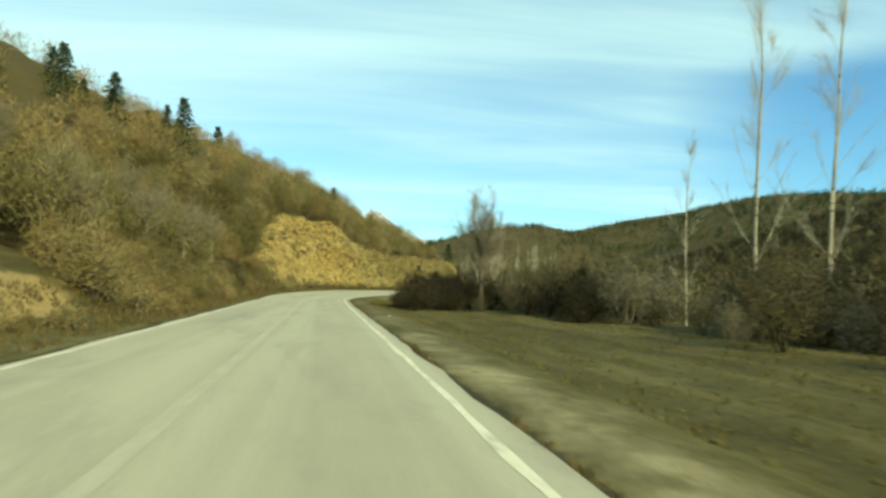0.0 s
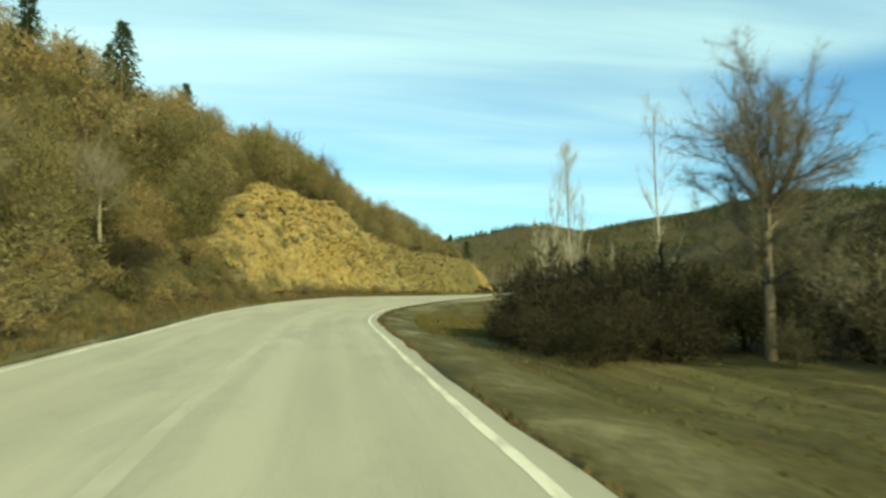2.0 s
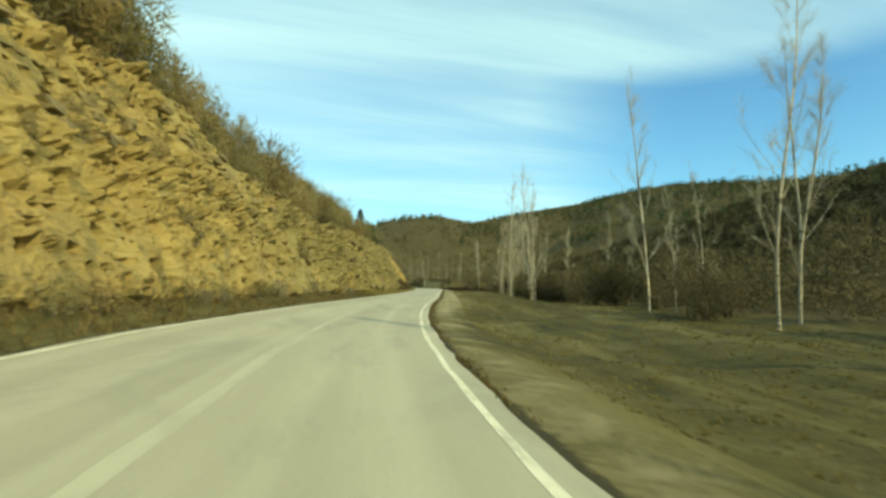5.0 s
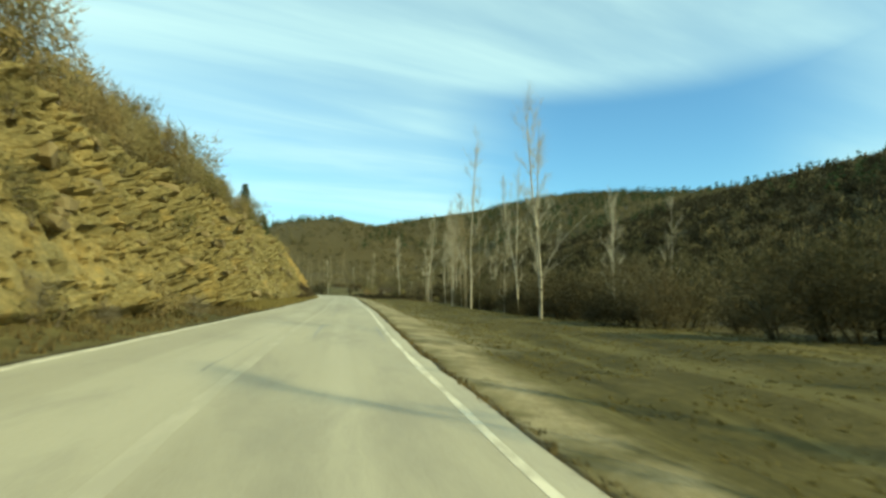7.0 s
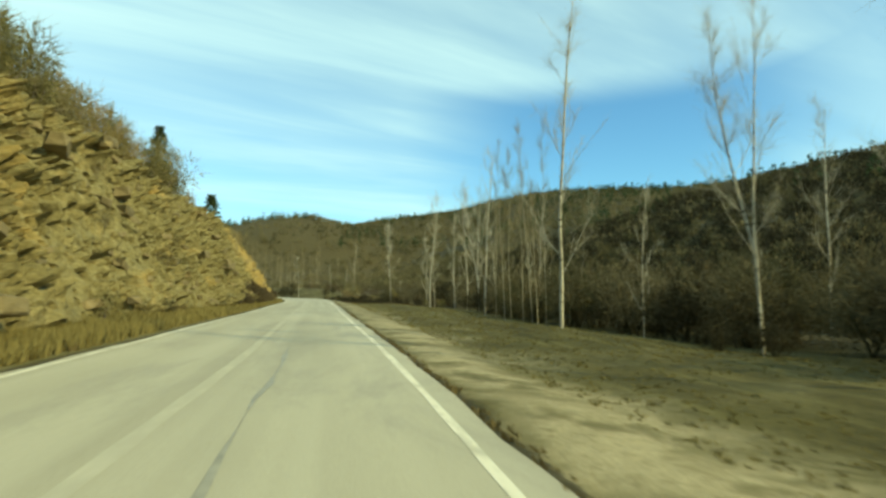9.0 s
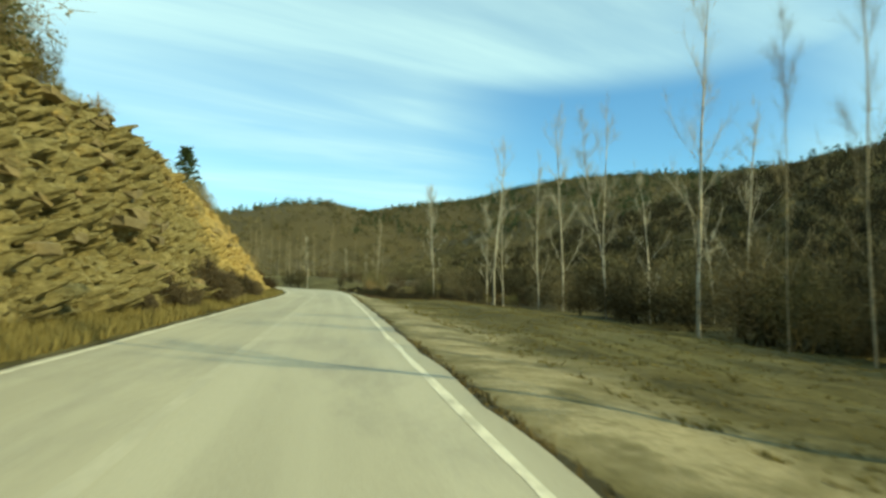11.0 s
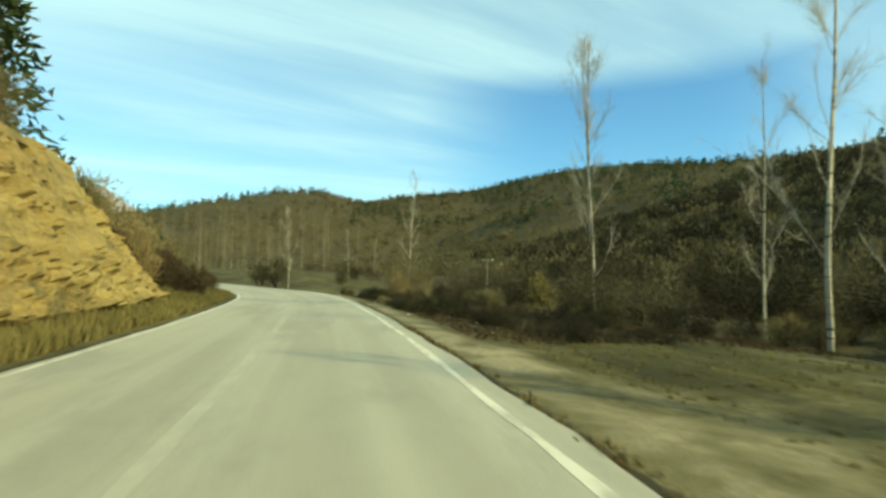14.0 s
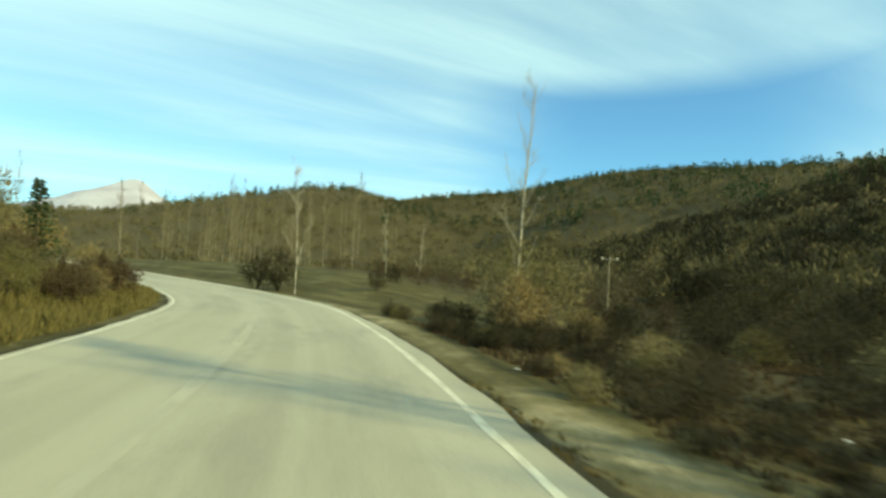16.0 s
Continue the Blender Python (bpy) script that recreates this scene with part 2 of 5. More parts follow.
def pale_bark():
    m = Nodes("pale_bark", 0.8, 0.25)
    n = m.noise(1.6, 5, 0.7, (3, 3, 0.7))
    bands = m.noise(2.2, 4, 0.6, (0.5, 0.5, 3.5))
    c = m.ramp(n, [(0.3, (0.24, 0.215, 0.16)), (0.7, (0.55, 0.51, 0.41))])
    c = m.mix(m.step(bands, 0.53, 0.64), c, (0.09, 0.08, 0.06))
    m.bump(n, 0.4, 0.02)
    return m.done(c)


def dark_bark():
    m = Nodes("grey_brown_bark", 0.9, 0.2)
    n = m.noise(3.0, 5, 0.7, (3, 3, 0.6))
    m.bump(n, 0.6, 0.03)
    return m.done(m.ramp(n, [(0.3, (0.075, 0.06, 0.042)), (0.7, (0.23, 0.195, 0.14))]))


def lichen_bark():
    m = Nodes("lichen_grey_bark", 0.9, 0.2)
    n = m.noise(2.4, 5, 0.7)
    m.bump(n, 0.6, 0.03)
    return m.done(m.ramp(n, [(0.3, (0.12, 0.105, 0.07)), (0.7, (0.36, 0.325, 0.235))]))


def beige_bark():
    m = Nodes("beige_bark", 0.85, 0.2)
    n = m.noise(1.2, 4, 0.7, (3, 3, 0.6))
    m.bump(n, 0.4, 0.02)
    return m.done(m.ramp(n, [(0.3, (0.19, 0.165, 0.11)), (0.7, (0.38, 0.335, 0.235))]))


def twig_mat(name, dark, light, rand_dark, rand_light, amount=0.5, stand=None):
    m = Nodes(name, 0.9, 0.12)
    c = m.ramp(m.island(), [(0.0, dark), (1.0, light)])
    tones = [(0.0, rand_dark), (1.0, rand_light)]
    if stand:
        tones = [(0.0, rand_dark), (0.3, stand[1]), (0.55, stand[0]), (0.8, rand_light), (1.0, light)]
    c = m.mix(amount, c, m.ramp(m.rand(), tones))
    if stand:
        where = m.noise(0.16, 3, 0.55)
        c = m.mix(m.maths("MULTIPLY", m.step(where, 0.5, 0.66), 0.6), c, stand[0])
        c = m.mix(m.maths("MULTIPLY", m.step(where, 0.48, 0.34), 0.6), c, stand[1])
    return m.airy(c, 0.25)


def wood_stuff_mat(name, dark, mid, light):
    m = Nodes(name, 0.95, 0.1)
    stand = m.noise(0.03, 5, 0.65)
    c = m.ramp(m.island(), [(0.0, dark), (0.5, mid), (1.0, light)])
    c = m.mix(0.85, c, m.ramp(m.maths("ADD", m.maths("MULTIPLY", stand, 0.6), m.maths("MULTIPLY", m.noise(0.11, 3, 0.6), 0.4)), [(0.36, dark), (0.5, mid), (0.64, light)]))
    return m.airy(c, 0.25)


def hazy_snow_rock():
    m = Nodes("hazy_snowy_mountain", 0.9, 0.2)
    n = m.noise(0.004, 8, 0.65)
    m.bump(n, 0.8, 60)
    # pinkish, low-contrast tones put the distant haze into the snow and rock
    return m.done(m.ramp(n, [(0.4, (0.5, 0.48, 0.52)), (0.6, (0.4, 0.37, 0.41)), (0.7, (0.28, 0.255, 0.28))]))


M_ASPHALT, M_LINE, M_WORN, M_TAR = asphalt(), line_paint(), worn_line(), tar()
M_GROUND, M_CLIFF, M_BLOCK = soil_and_grass(), cliff_rock(), loose_rock()
M_PALE, M_BARK, M_GREYBARK, M_BEIGEBARK, M_SNOW = pale_bark(), dark_bark(), lichen_bark(), beige_bark(), hazy_snow_rock()
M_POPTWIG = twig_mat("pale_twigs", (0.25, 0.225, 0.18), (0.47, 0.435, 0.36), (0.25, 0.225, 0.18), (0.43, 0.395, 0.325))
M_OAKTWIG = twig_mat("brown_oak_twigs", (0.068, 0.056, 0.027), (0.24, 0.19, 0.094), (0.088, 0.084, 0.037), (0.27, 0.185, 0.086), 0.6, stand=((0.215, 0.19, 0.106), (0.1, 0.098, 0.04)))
# twigs coloured well below their own tone to hold the shade of dense growth
M_SHADETWIG = twig_mat("shaded_thicket_twigs", (0.02, 0.017, 0.011), (0.046, 0.039, 0.025), (0.016, 0.014, 0.009), (0.06, 0.049, 0.03), stand=((0.062, 0.053, 0.034), (0.018, 0.019, 0.009)))
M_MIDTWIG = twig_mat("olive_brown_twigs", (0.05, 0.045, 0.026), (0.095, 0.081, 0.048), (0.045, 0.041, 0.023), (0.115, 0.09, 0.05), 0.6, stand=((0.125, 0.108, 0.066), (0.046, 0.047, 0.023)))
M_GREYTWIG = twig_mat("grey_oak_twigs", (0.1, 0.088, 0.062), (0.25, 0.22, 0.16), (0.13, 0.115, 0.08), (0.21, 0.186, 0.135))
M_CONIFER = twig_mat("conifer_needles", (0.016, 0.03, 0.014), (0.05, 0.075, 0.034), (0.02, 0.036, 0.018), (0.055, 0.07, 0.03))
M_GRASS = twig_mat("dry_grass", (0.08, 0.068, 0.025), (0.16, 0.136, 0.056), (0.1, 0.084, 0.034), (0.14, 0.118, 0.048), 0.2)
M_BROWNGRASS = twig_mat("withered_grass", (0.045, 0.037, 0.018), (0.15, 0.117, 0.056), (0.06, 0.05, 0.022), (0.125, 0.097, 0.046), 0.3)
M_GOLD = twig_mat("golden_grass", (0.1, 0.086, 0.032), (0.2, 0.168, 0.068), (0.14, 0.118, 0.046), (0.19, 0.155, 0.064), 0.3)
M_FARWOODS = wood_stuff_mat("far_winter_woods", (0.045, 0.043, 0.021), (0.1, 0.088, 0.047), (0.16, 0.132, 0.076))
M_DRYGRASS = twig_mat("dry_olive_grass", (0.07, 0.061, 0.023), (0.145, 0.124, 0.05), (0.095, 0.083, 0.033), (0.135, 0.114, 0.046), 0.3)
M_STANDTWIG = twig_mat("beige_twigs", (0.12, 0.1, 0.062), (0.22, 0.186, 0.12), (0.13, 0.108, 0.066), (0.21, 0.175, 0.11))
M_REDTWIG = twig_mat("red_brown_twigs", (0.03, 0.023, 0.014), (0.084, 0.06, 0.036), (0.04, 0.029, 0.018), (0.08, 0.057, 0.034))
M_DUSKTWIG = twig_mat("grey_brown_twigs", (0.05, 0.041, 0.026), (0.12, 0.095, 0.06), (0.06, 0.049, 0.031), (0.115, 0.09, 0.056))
# dark evergreen tone that also holds the shade of the stream thickets
M_DARKSTAND = twig_mat("shaded_evergreen_scrub", (0.016, 0.016, 0.009), (0.058, 0.051, 0.029), (0.018, 0.018, 0.01), (0.058, 0.048, 0.027))
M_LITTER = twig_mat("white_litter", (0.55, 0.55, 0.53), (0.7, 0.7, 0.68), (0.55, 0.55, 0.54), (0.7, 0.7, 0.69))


# ---------------------------------------------------------------- arithmetic of the place
def lattice(ix, iy, seed):
    h = (ix.astype(np.int64) * 374761393 + iy.astype(np.int64) * 668265263 + seed * 974711) & 0x7FFFFFFF
    h = ((h ^ (h >> 13)) * 1274126177) & 0x7FFFFFFF
    return ((h ^ (h >> 16)) & 0xFFFF) / 65535.0


def vnoise(x, y, seed=0):
    x, y = np.asarray(x, float), np.asarray(y, float)
    ix, iy = np.floor(x), np.floor(y)
    fx, fy = x - ix, y - iy
    fx, fy = fx * fx * (3 - 2 * fx), fy * fy * (3 - 2 * fy)
    a, b = lattice(ix, iy, seed), lattice(ix + 1, iy, seed)
    c, d = lattice(ix, iy + 1, seed), lattice(ix + 1, iy + 1, seed)
    return (a * (1 - fx) + b * fx) * (1 - fy) + (c * (1 - fx) + d * fx) * fy


def fbm(x, y, seed=0, octaves=4):
    total, amp, norm = 0.0, 1.0, 0.0
    for k in range(octaves):
        total = total + amp * vnoise(x * 2 ** k, y * 2 ** k, seed + k)
        norm += amp
        amp *= 0.5
    return total / norm


def smooth(x, a, b):
    t = np.clip((np.asarray(x, float) - a) / (b - a), 0, 1)
    return t * t * (3 - 2 * t)


# The road's line: plan places that the walked line passes, a smooth curve through them.
ROAD_POINTS = [(6.97, -78.0), (3.37, -39.0), (1.17, -13.0), (-0.03, 0.0), (-1.3, 12.9), (-2.62, 25.61), (-3.87, 38.2), (-4.77, 50.8), (-3.95, 63.49), (-1.62, 75.96),
               (1.55, 88.16), (5.24, 99.99), (9.3, 111.8), (13.38, 123.51), (17.23, 135.22), (21.03, 146.84), (24.89, 158.22), (28.52, 169.29), (32.16, 180.08),
               (35.53, 190.99), (38.6, 202.5), (40.54, 214.01), (40.51, 224.49), (38.92, 235.98), (35.92, 247.98), (31.92, 260.97), (26.92, 274.97), (19.92, 291.96),
               (8.93, 311.96), (-8.07, 337.95)]


def curve_through(points, n=60):
    p = np.array(points, float)
    p = np.vstack([2 * p[0] - p[1], p, 2 * p[-1] - p[-2]])
    t = np.linspace(0, 1, n, endpoint=False)[:, None]
    out = []
    for a, b, c, d in zip(p, p[1:], p[2:], p[3:]):
        out.append(0.5 * (2 * b + (c - a) * t + (2 * a - 5 * b + 4 * c - d) * t ** 2 + (3 * b - a - 3 * c + d) * t ** 3))
    return np.vstack(out)


line = curve_through(ROAD_POINTS)
run = np.concatenate([[0], np.cumsum(np.hypot(*np.diff(line, axis=0).T))])
run = run - run[np.hypot(*line.T).argmin()]
STEP = 0.5
S = np.arange(-75, int(run[-1]) - 1, STEP)
RX, RY = np.interp(S, run, line[:, 0]), np.interp(S, run, line[:, 1])
HEAD = np.arctan2(np.gradient(RX), np.gradient(RY))
BANK = np.interp(S, [0, 15, 30, 45, 60, 75, 90, 105, 120, 135, 150, 178, 192], [0.004, 0.014, 0.02, 0.038, 0.07, 0.088, 0.07, 0.048, 0.035, 0.022, 0.0, 0.0, -0.008])
WIDER = np.interp(S, [40, 60, 75, 90, 105], [0.0, 0.2, 0.27, 0.13, 0.0])      # the bend is widened on its outer side
RISE = smooth(S, 225, 320) * 2.2
LINE_R, LINE_L, EDGE_R, EDGE_L = 1.45, -4.30, 1.79, -4.47


def at(s, l):
    """Plan place of a point s metres along the road and l metres to the right of the walked line."""
    x, y, h = np.interp(s, S, RX), np.interp(s, S, RY), np.interp(s, S, HEAD)
    return x + l * np.cos(h), y - l * np.sin(h)


def road_coords(x, y):
    """s and l of plan places."""
    x, y = np.asarray(x, float).ravel(), np.asarray(y, float).ravel()
    s, l = np.empty_like(x), np.empty_like(x)
    for k in range(0, len(x), 4000):
        a, b = x[k:k + 4000, None] - RX[None, ::2], y[k:k + 4000, None] - RY[None, ::2]
        i = (a * a + b * b).argmin(1) * 2
        ex, ey = x[k:k + 4000] - RX[i], y[k:k + 4000] - RY[i]
        h = HEAD[i]
        s[k:k + 4000] = S[i] + np.clip(ex * np.sin(h) + ey * np.cos(h), -1, 1)
        side = np.sign(ex * np.cos(h) - ey * np.sin(h))
        l[k:k + 4000] = side * np.hypot(ex, ey)
    return s, l


AXIS = radians(10.5)                   # the valley's line


def valley(x, y):
    return x * np.sin(AXIS) + y * np.cos(AXIS), x * np.cos(AXIS) - y * np.sin(AXIS)


def from_valley(u, w):
    return u * np.sin(AXIS) + w * np.cos(AXIS), u * np.cos(AXIS) - w * np.sin(AXIS)


CUT_S = [-80, 40, 58, 62, 66, 72, 80, 92, 98, 104, 122, 134, 146, 170, 175, 184, 196, 202]
CUT_H = [0.6, 0.8, 1.4, 3.6, 6.4, 9.2, 10.2, 10.4, 8.2, 6.9, 6.5, 7.4, 7.1, 8.0, 7.4, 5.6, 4.8, 1.8]
CUT_D = [6.4, 6.6, 6.9, 7.1, 7.2, 7.1, 7.0, 6.9, 6.8, 6.8, 6.7, 6.7, 6.6, 6.6, 6.6, 6.6, 6.8, 7.0]
CUT_K = [0.7, 0.7, 0.9, 1.4, 1.8, 2.0, 2.0, 2.0, 2.0, 2.0, 2.0, 2.0, 2.0, 2.0, 2.0, 1.9, 1.7, 1.0]


def height(x, y, s=None, l=None):
    """Height of the ground at plan places."""
    x, y = np.asarray(x, float).ravel(), np.asarray(y, float).ravel()
    if s is None:
        s, l = road_coords(x, y)
    u, w = valley(x, y)
    bank, rise = np.interp(s, S, BANK), np.interp(s, S, RISE)
    lump = fbm(x * 0.35, y * 0.35, 3) - 0.5
    big = fbm(x * 0.05, y * 0.05, 9) - 0.5
    # left: verge, cutting, hillside
    d = -l
    cd, ch, ck = np.interp(s, CUT_S, CUT_D), np.interp(s, CUT_S, CUT_H), np.interp(s, CUT_S, CUT_K)
    cd = cd + (fbm(s * 0.12, s * 0 + 3.3, 21) - 0.5) * 1.2
    ch = ch * (0.94 + 0.12 * vnoise(s * 0.3, s * 0 + 7.7, 5))
    face = np.clip((d - cd) * ck, 0, ch)
    top = cd + ch / ck
    up = np.maximum(d - top, 0)
    hill = np.where(up < 55, up * 0.53, 29.15 + (np.minimum(up, 160) - 55) * 0.2)
    hill = np.minimum(hill, 52) + big * np.minimum(up * 0.25, 8)
    fade = 1 - smooth(s - 0.65 * np.clip(d - 8, 0, 14), 198, 214) * smooth(d, 4, 9)
    fade = fade * (1 - smooth(u, 225, 330))
    verge = smooth(d, 4.7, cd) * 0.25
    left = -l * bank * (1 - smooth(d, 6, 14)) + verge + (face + hill) * fade + lump * 0.35 * smooth(d, 5.2, 7)
    left = left + 1.3 * smooth(s, 202, 212) * (1 - smooth(s, 232, 246)) * smooth(d, 5.2, 10)
    left = left + rise * (1 - 0.4 * smooth(d, 10, 60))
    # right: shoulder, pasture, stream, far side of the valley
    r = l
    pasture = -0.1 * smooth(r, 1.8, 2.05) - 0.2 * smooth(r, 2.5, 5) - (0.15 + 0.5 * smooth(s, 104, 140)) * smooth(r, 8, 16) - 1.0 * smooth(r, 20, 34)
    pasture = pasture + lump * 0.35 * smooth(r, 2.6, 6) + 0.12 * (vnoise(s * 0.08, r * 0.9, 14) - 0.5) * smooth(r, 4, 8)
    swell = 3.0 * smooth(s, 214, 262) * smooth(r, 3, 16)
    right = -l * bank * (1 - smooth(r, 4, 12)) + pasture + swell + rise * (1 - 0.7 * smooth(r, 3, 12))
    z = np.where(l < 0, left, right)
    # hills across the valley and at its head
    ridge = np.interp(u, [-500, 250, 300, 356, 410, 460, 490, 560, 640, 760, 924, 1090, 1300], [60, 68, 66, 64, 69, 75, 80, 92, 99, 106, 121, 136, 150])
    ridge = ridge * (0.98 + 0.04 * fbm(u * 0.02, u * 0 + 1.5, 31, 3))
    flank = smooth(w, 30, 302) ** 0.9 * ridge + np.clip(w - 302, 0, 600) * 0.02
    head = np.interp(w, [-700, -300, -110, -60, 20, 55, 95, 150, 260], [30, 34, 42, 52, 70, 72, 64, 74, 90])
    head = smooth(u, 380, 690) * head
    folds = (fbm(x * 0.018, y * 0.018, 44) - 0.5) * 16
    far = np.maximum(flank, head)
    z = z + far + folds * smooth(far, 3, 20) * (1 - smooth(far, 26, 44) * 0.85)
    return z


def mesh_object(name, verts, faces, mat, smooth_shade=False):
    """A mesh from arrays; faces: an array of triangles or quads."""
    verts, faces = np.asarray(verts, np.float32), np.asarray(faces, np.int32)
    me = bpy.data.meshes.new(name)
    n, k = faces.shape
    me.vertices.add(len(verts))
    me.vertices.foreach_set("co", verts.ravel())
    me.loops.add(n * k)
    me.loops.foreach_set("vertex_index", faces.ravel())
    me.polygons.add(n)
    me.polygons.foreach_set("loop_start", np.arange(0, n * k, k, dtype=np.int32))
    me.polygons.foreach_set("use_smooth", np.full(n, smooth_shade))
    me.materials.append(mat)
    me.update(calc_edges=True)
    return me


def thing(name, me, label, category, kind="", group=""):
    return tagged(new(name, me), label, category, group, kind)


def part_of(parent, name, me, label=""):
    ob = new(name, me)
    ob.parent = parent
    return tagged(ob, label)


def grid_faces(rows, cols):
    i = np.arange((rows - 1) * cols).reshape(rows - 1, cols)[:, :-1].ravel()
    return np.stack([i, i + 1, i + cols + 1, i + cols], 1)


# ---------------------------------------------------------------- ground
def build_ground():
    us = np.concatenate([np.arange(-700, -60, 40), np.arange(-60, -12, 4), np.arange(-12, 250, 0.8), np.arange(250, 420, 4),
                         np.arange(420, 900, 15), np.arange(900, 4200, 150)])
    g = np.concatenate([np.arange(0, 12, 0.35), np.arange(12, 40, 1.0), np.arange(40, 120, 4), np.arange(120, 400, 12), np.arange(400, 2600, 110)])
    ls = np.concatenate([-g[:0:-1], g]) - 1.4
    ru, rw = valley(RX, RY)
    base = np.interp(us, ru, rw)
    base[us > 330] = np.interp(330, ru, rw)
    uu, ll = np.meshgrid(us, ls, indexing="ij")
    x, y = from_valley(uu, ll + base[:, None])
    x, y = x.ravel(), y.ravel()
    s, l = road_coords(x, y)
    z = height(x, y, s, l)
    under = (smooth(l + np.interp(s, S, WIDER), EDGE_L - 0.05, EDGE_L + 0.35) * (1 - smooth(l, EDGE_R - 0.35, EDGE_R + 0.05))) * (s > -74)
    z = z - 0.14 * under
    me = mesh_object("ground", np.stack([x, y, z], 1), grid_faces(len(us), len(ls))[:, ::-1], M_GROUND, True)
    stony = np.interp(s, [6, 15, 22, 36, 60, 90, 104, 150, 176, 186, 204], [0.75, 0.6, 0.42, 0.3, 0.34, 0.45, 0.8, 0.78, 0.64, 0.8, 0.76])
    gravel = np.where(l > 0, (0.45 + 0.55 * smooth(l, 1.9, 2.7)) * (1 - smooth(l, 2.5, 7.1 - 2.7 * (1 - smooth(s, 98, 112)) - 3.1 * smooth(s, 176, 188) - 0.7 * smooth(s, 179, 189))) * stony, (1 - smooth(-l, 4.9, 5.9)) * 0.15)
    near = smooth(s, 181, 193) * (1 - smooth(s, 211, 219))
    litter = np.where(l > 0, smooth(l, 14 - 11.3 * near, 22 - 17.6 * near), smooth(-l, 8, 12)) * 0.92
    litter = np.maximum(litter, 0.12 * smooth(l, 3.2, 5.4) * (1 - smooth(s, 42, 58)))
    bare = 1.1 * np.exp(-((s - 13) / 6) ** 2 - ((l + 7.4) / 1.1) ** 2) + np.exp(-((s - 200) / 5) ** 2 - ((l + 8) / 2) ** 2)
    for key, value in (("gravel", gravel), ("litter", litter), ("bare", bare), ("across", l + np.interp(s, S, WIDER) * np.clip(-l / 4.3, 0, 1)), ("along", s)):
        me.attributes.new(key, "FLOAT", "POINT").data.foreach_set("value", value.astype(np.float32))
    return thing("ground", me, "dry winter grass, gravel shoulder and wooded valley sides", "ground", "structure")


def strip(name, mat, s0, s1, l0, l1, lift, step=1.0, wobble=0.0, thick=0.0):
    """A strip along the road between two offsets, with uv in metres."""
    ss = np.arange(s0, s1 + step * 0.5, step)
    cols = max(2, int(abs(l1 - l0) / 0.6) + 2)
    f = np.linspace(0, 1, cols)
    seed = int(abs(l0) * 100)
    e0 = (vnoise(ss * 0.9, ss * 0, seed) - 0.5) * wobble
    e1 = (vnoise(ss * 0.9, ss * 0 + 9, seed) - 0.5) * wobble
    ll = (l0 + e0)[:, None] * (1 - f) + (l1 + e1)[:, None] * f
    ll = ll - np.interp(ss, S, WIDER)[:, None] * np.clip(-ll / 4.3, 0, 1)
    sm = np.repeat(ss[:, None], cols, 1)
    x, y = at(sm, ll)
    z = np.interp(sm, S, RISE) - ll * np.interp(sm, S, BANK) + lift
    v = np.stack([x, y, z], -1)
    uv = np.stack([ll, sm], -1)
    if thick:
        low = v.copy()
        low[..., 2] -= thick
        v = np.concatenate([low[:, :1], v, low[:, -1:]], 1)
        uv = np.concatenate([uv[:, :1], uv, uv[:, -1:]], 1)
        cols += 2
    faces = grid_faces(len(ss), cols)
    me = mesh_object(name, v.reshape(-1, 3), faces, mat, False)
    layer = me.uv_layers.new(name="UVMap")
    layer.data.foreach_set("uv", uv.reshape(-1, 2)[faces.ravel()].astype(np.float32).ravel())
    return me


ground = build_ground()
road = thing("road", strip("road", M_ASPHALT, -40, 300, EDGE_L, EDGE_R, 0.0, 0.75, 0.12, 0.16), "pale worn asphalt country road", "road", "structure")
thing("trim_edge_line", strip("edge_line", M_LINE, -40, 300, LINE_R - 0.055, LINE_R + 0.055, 0.003, 0.75, 0.05), "worn white edge line on the asphalt", "road line", "structure")
thing("trim_edge_line", strip("edge_line", M_LINE, -40, 300, LINE_L - 0.06, LINE_L + 0.06, 0.003, 0.75, 0.04), "worn white edge line below the rock cutting", "road line", "structure")
thing("trim_centre_line", strip("centre_line", M_WORN, -40, 300, -1.52, -1.34, 0.003, 0.75, 0.06), "faint rubbed-out centre line on the asphalt", "road line", "structure")


# the last row is a thin dark stripe beside the right edge line
for s0, s1, l0, wide, wob in [(104.5, 110.6, -0.68, 0.09, 0.1), (117.5, 128, -0.62, 0.05, 0.12), (98, 106, -1.93, 0.04, 0.06), (46, 62.5, 0.5, 0.04, 0.06), (104, 110.5, 1.22, 0.06, 0.06)]:
    thing("trim_tar_seam", strip("tar_seam", M_TAR, s0, s1, l0 - wide / 2, l0 + wide / 2, 0.004, 0.4, wob), "dark tar seam sealing a crack in the asphalt", "tar seam", "structure")
for s0, s1, l0, l1 in [(63.85, 64.2, -1.2, 0.35)]:
    thing("trim_dark_patch", strip("dark_patch", M_TAR, s0, s1, l0, l1, 0.004, 0.1, 0.06), "thin dark patch across the asphalt", "tar patch", "structure")

# ---------------------------------------------------------------- rock cutting
def rough_of(s):
    return np.interp(s, [60, 66, 80, 98, 110, 150, 168, 182, 200], [0.15, 0.45, 0.8, 1.0, 1.2, 1.25, 1.15, 0.7, 0.4])


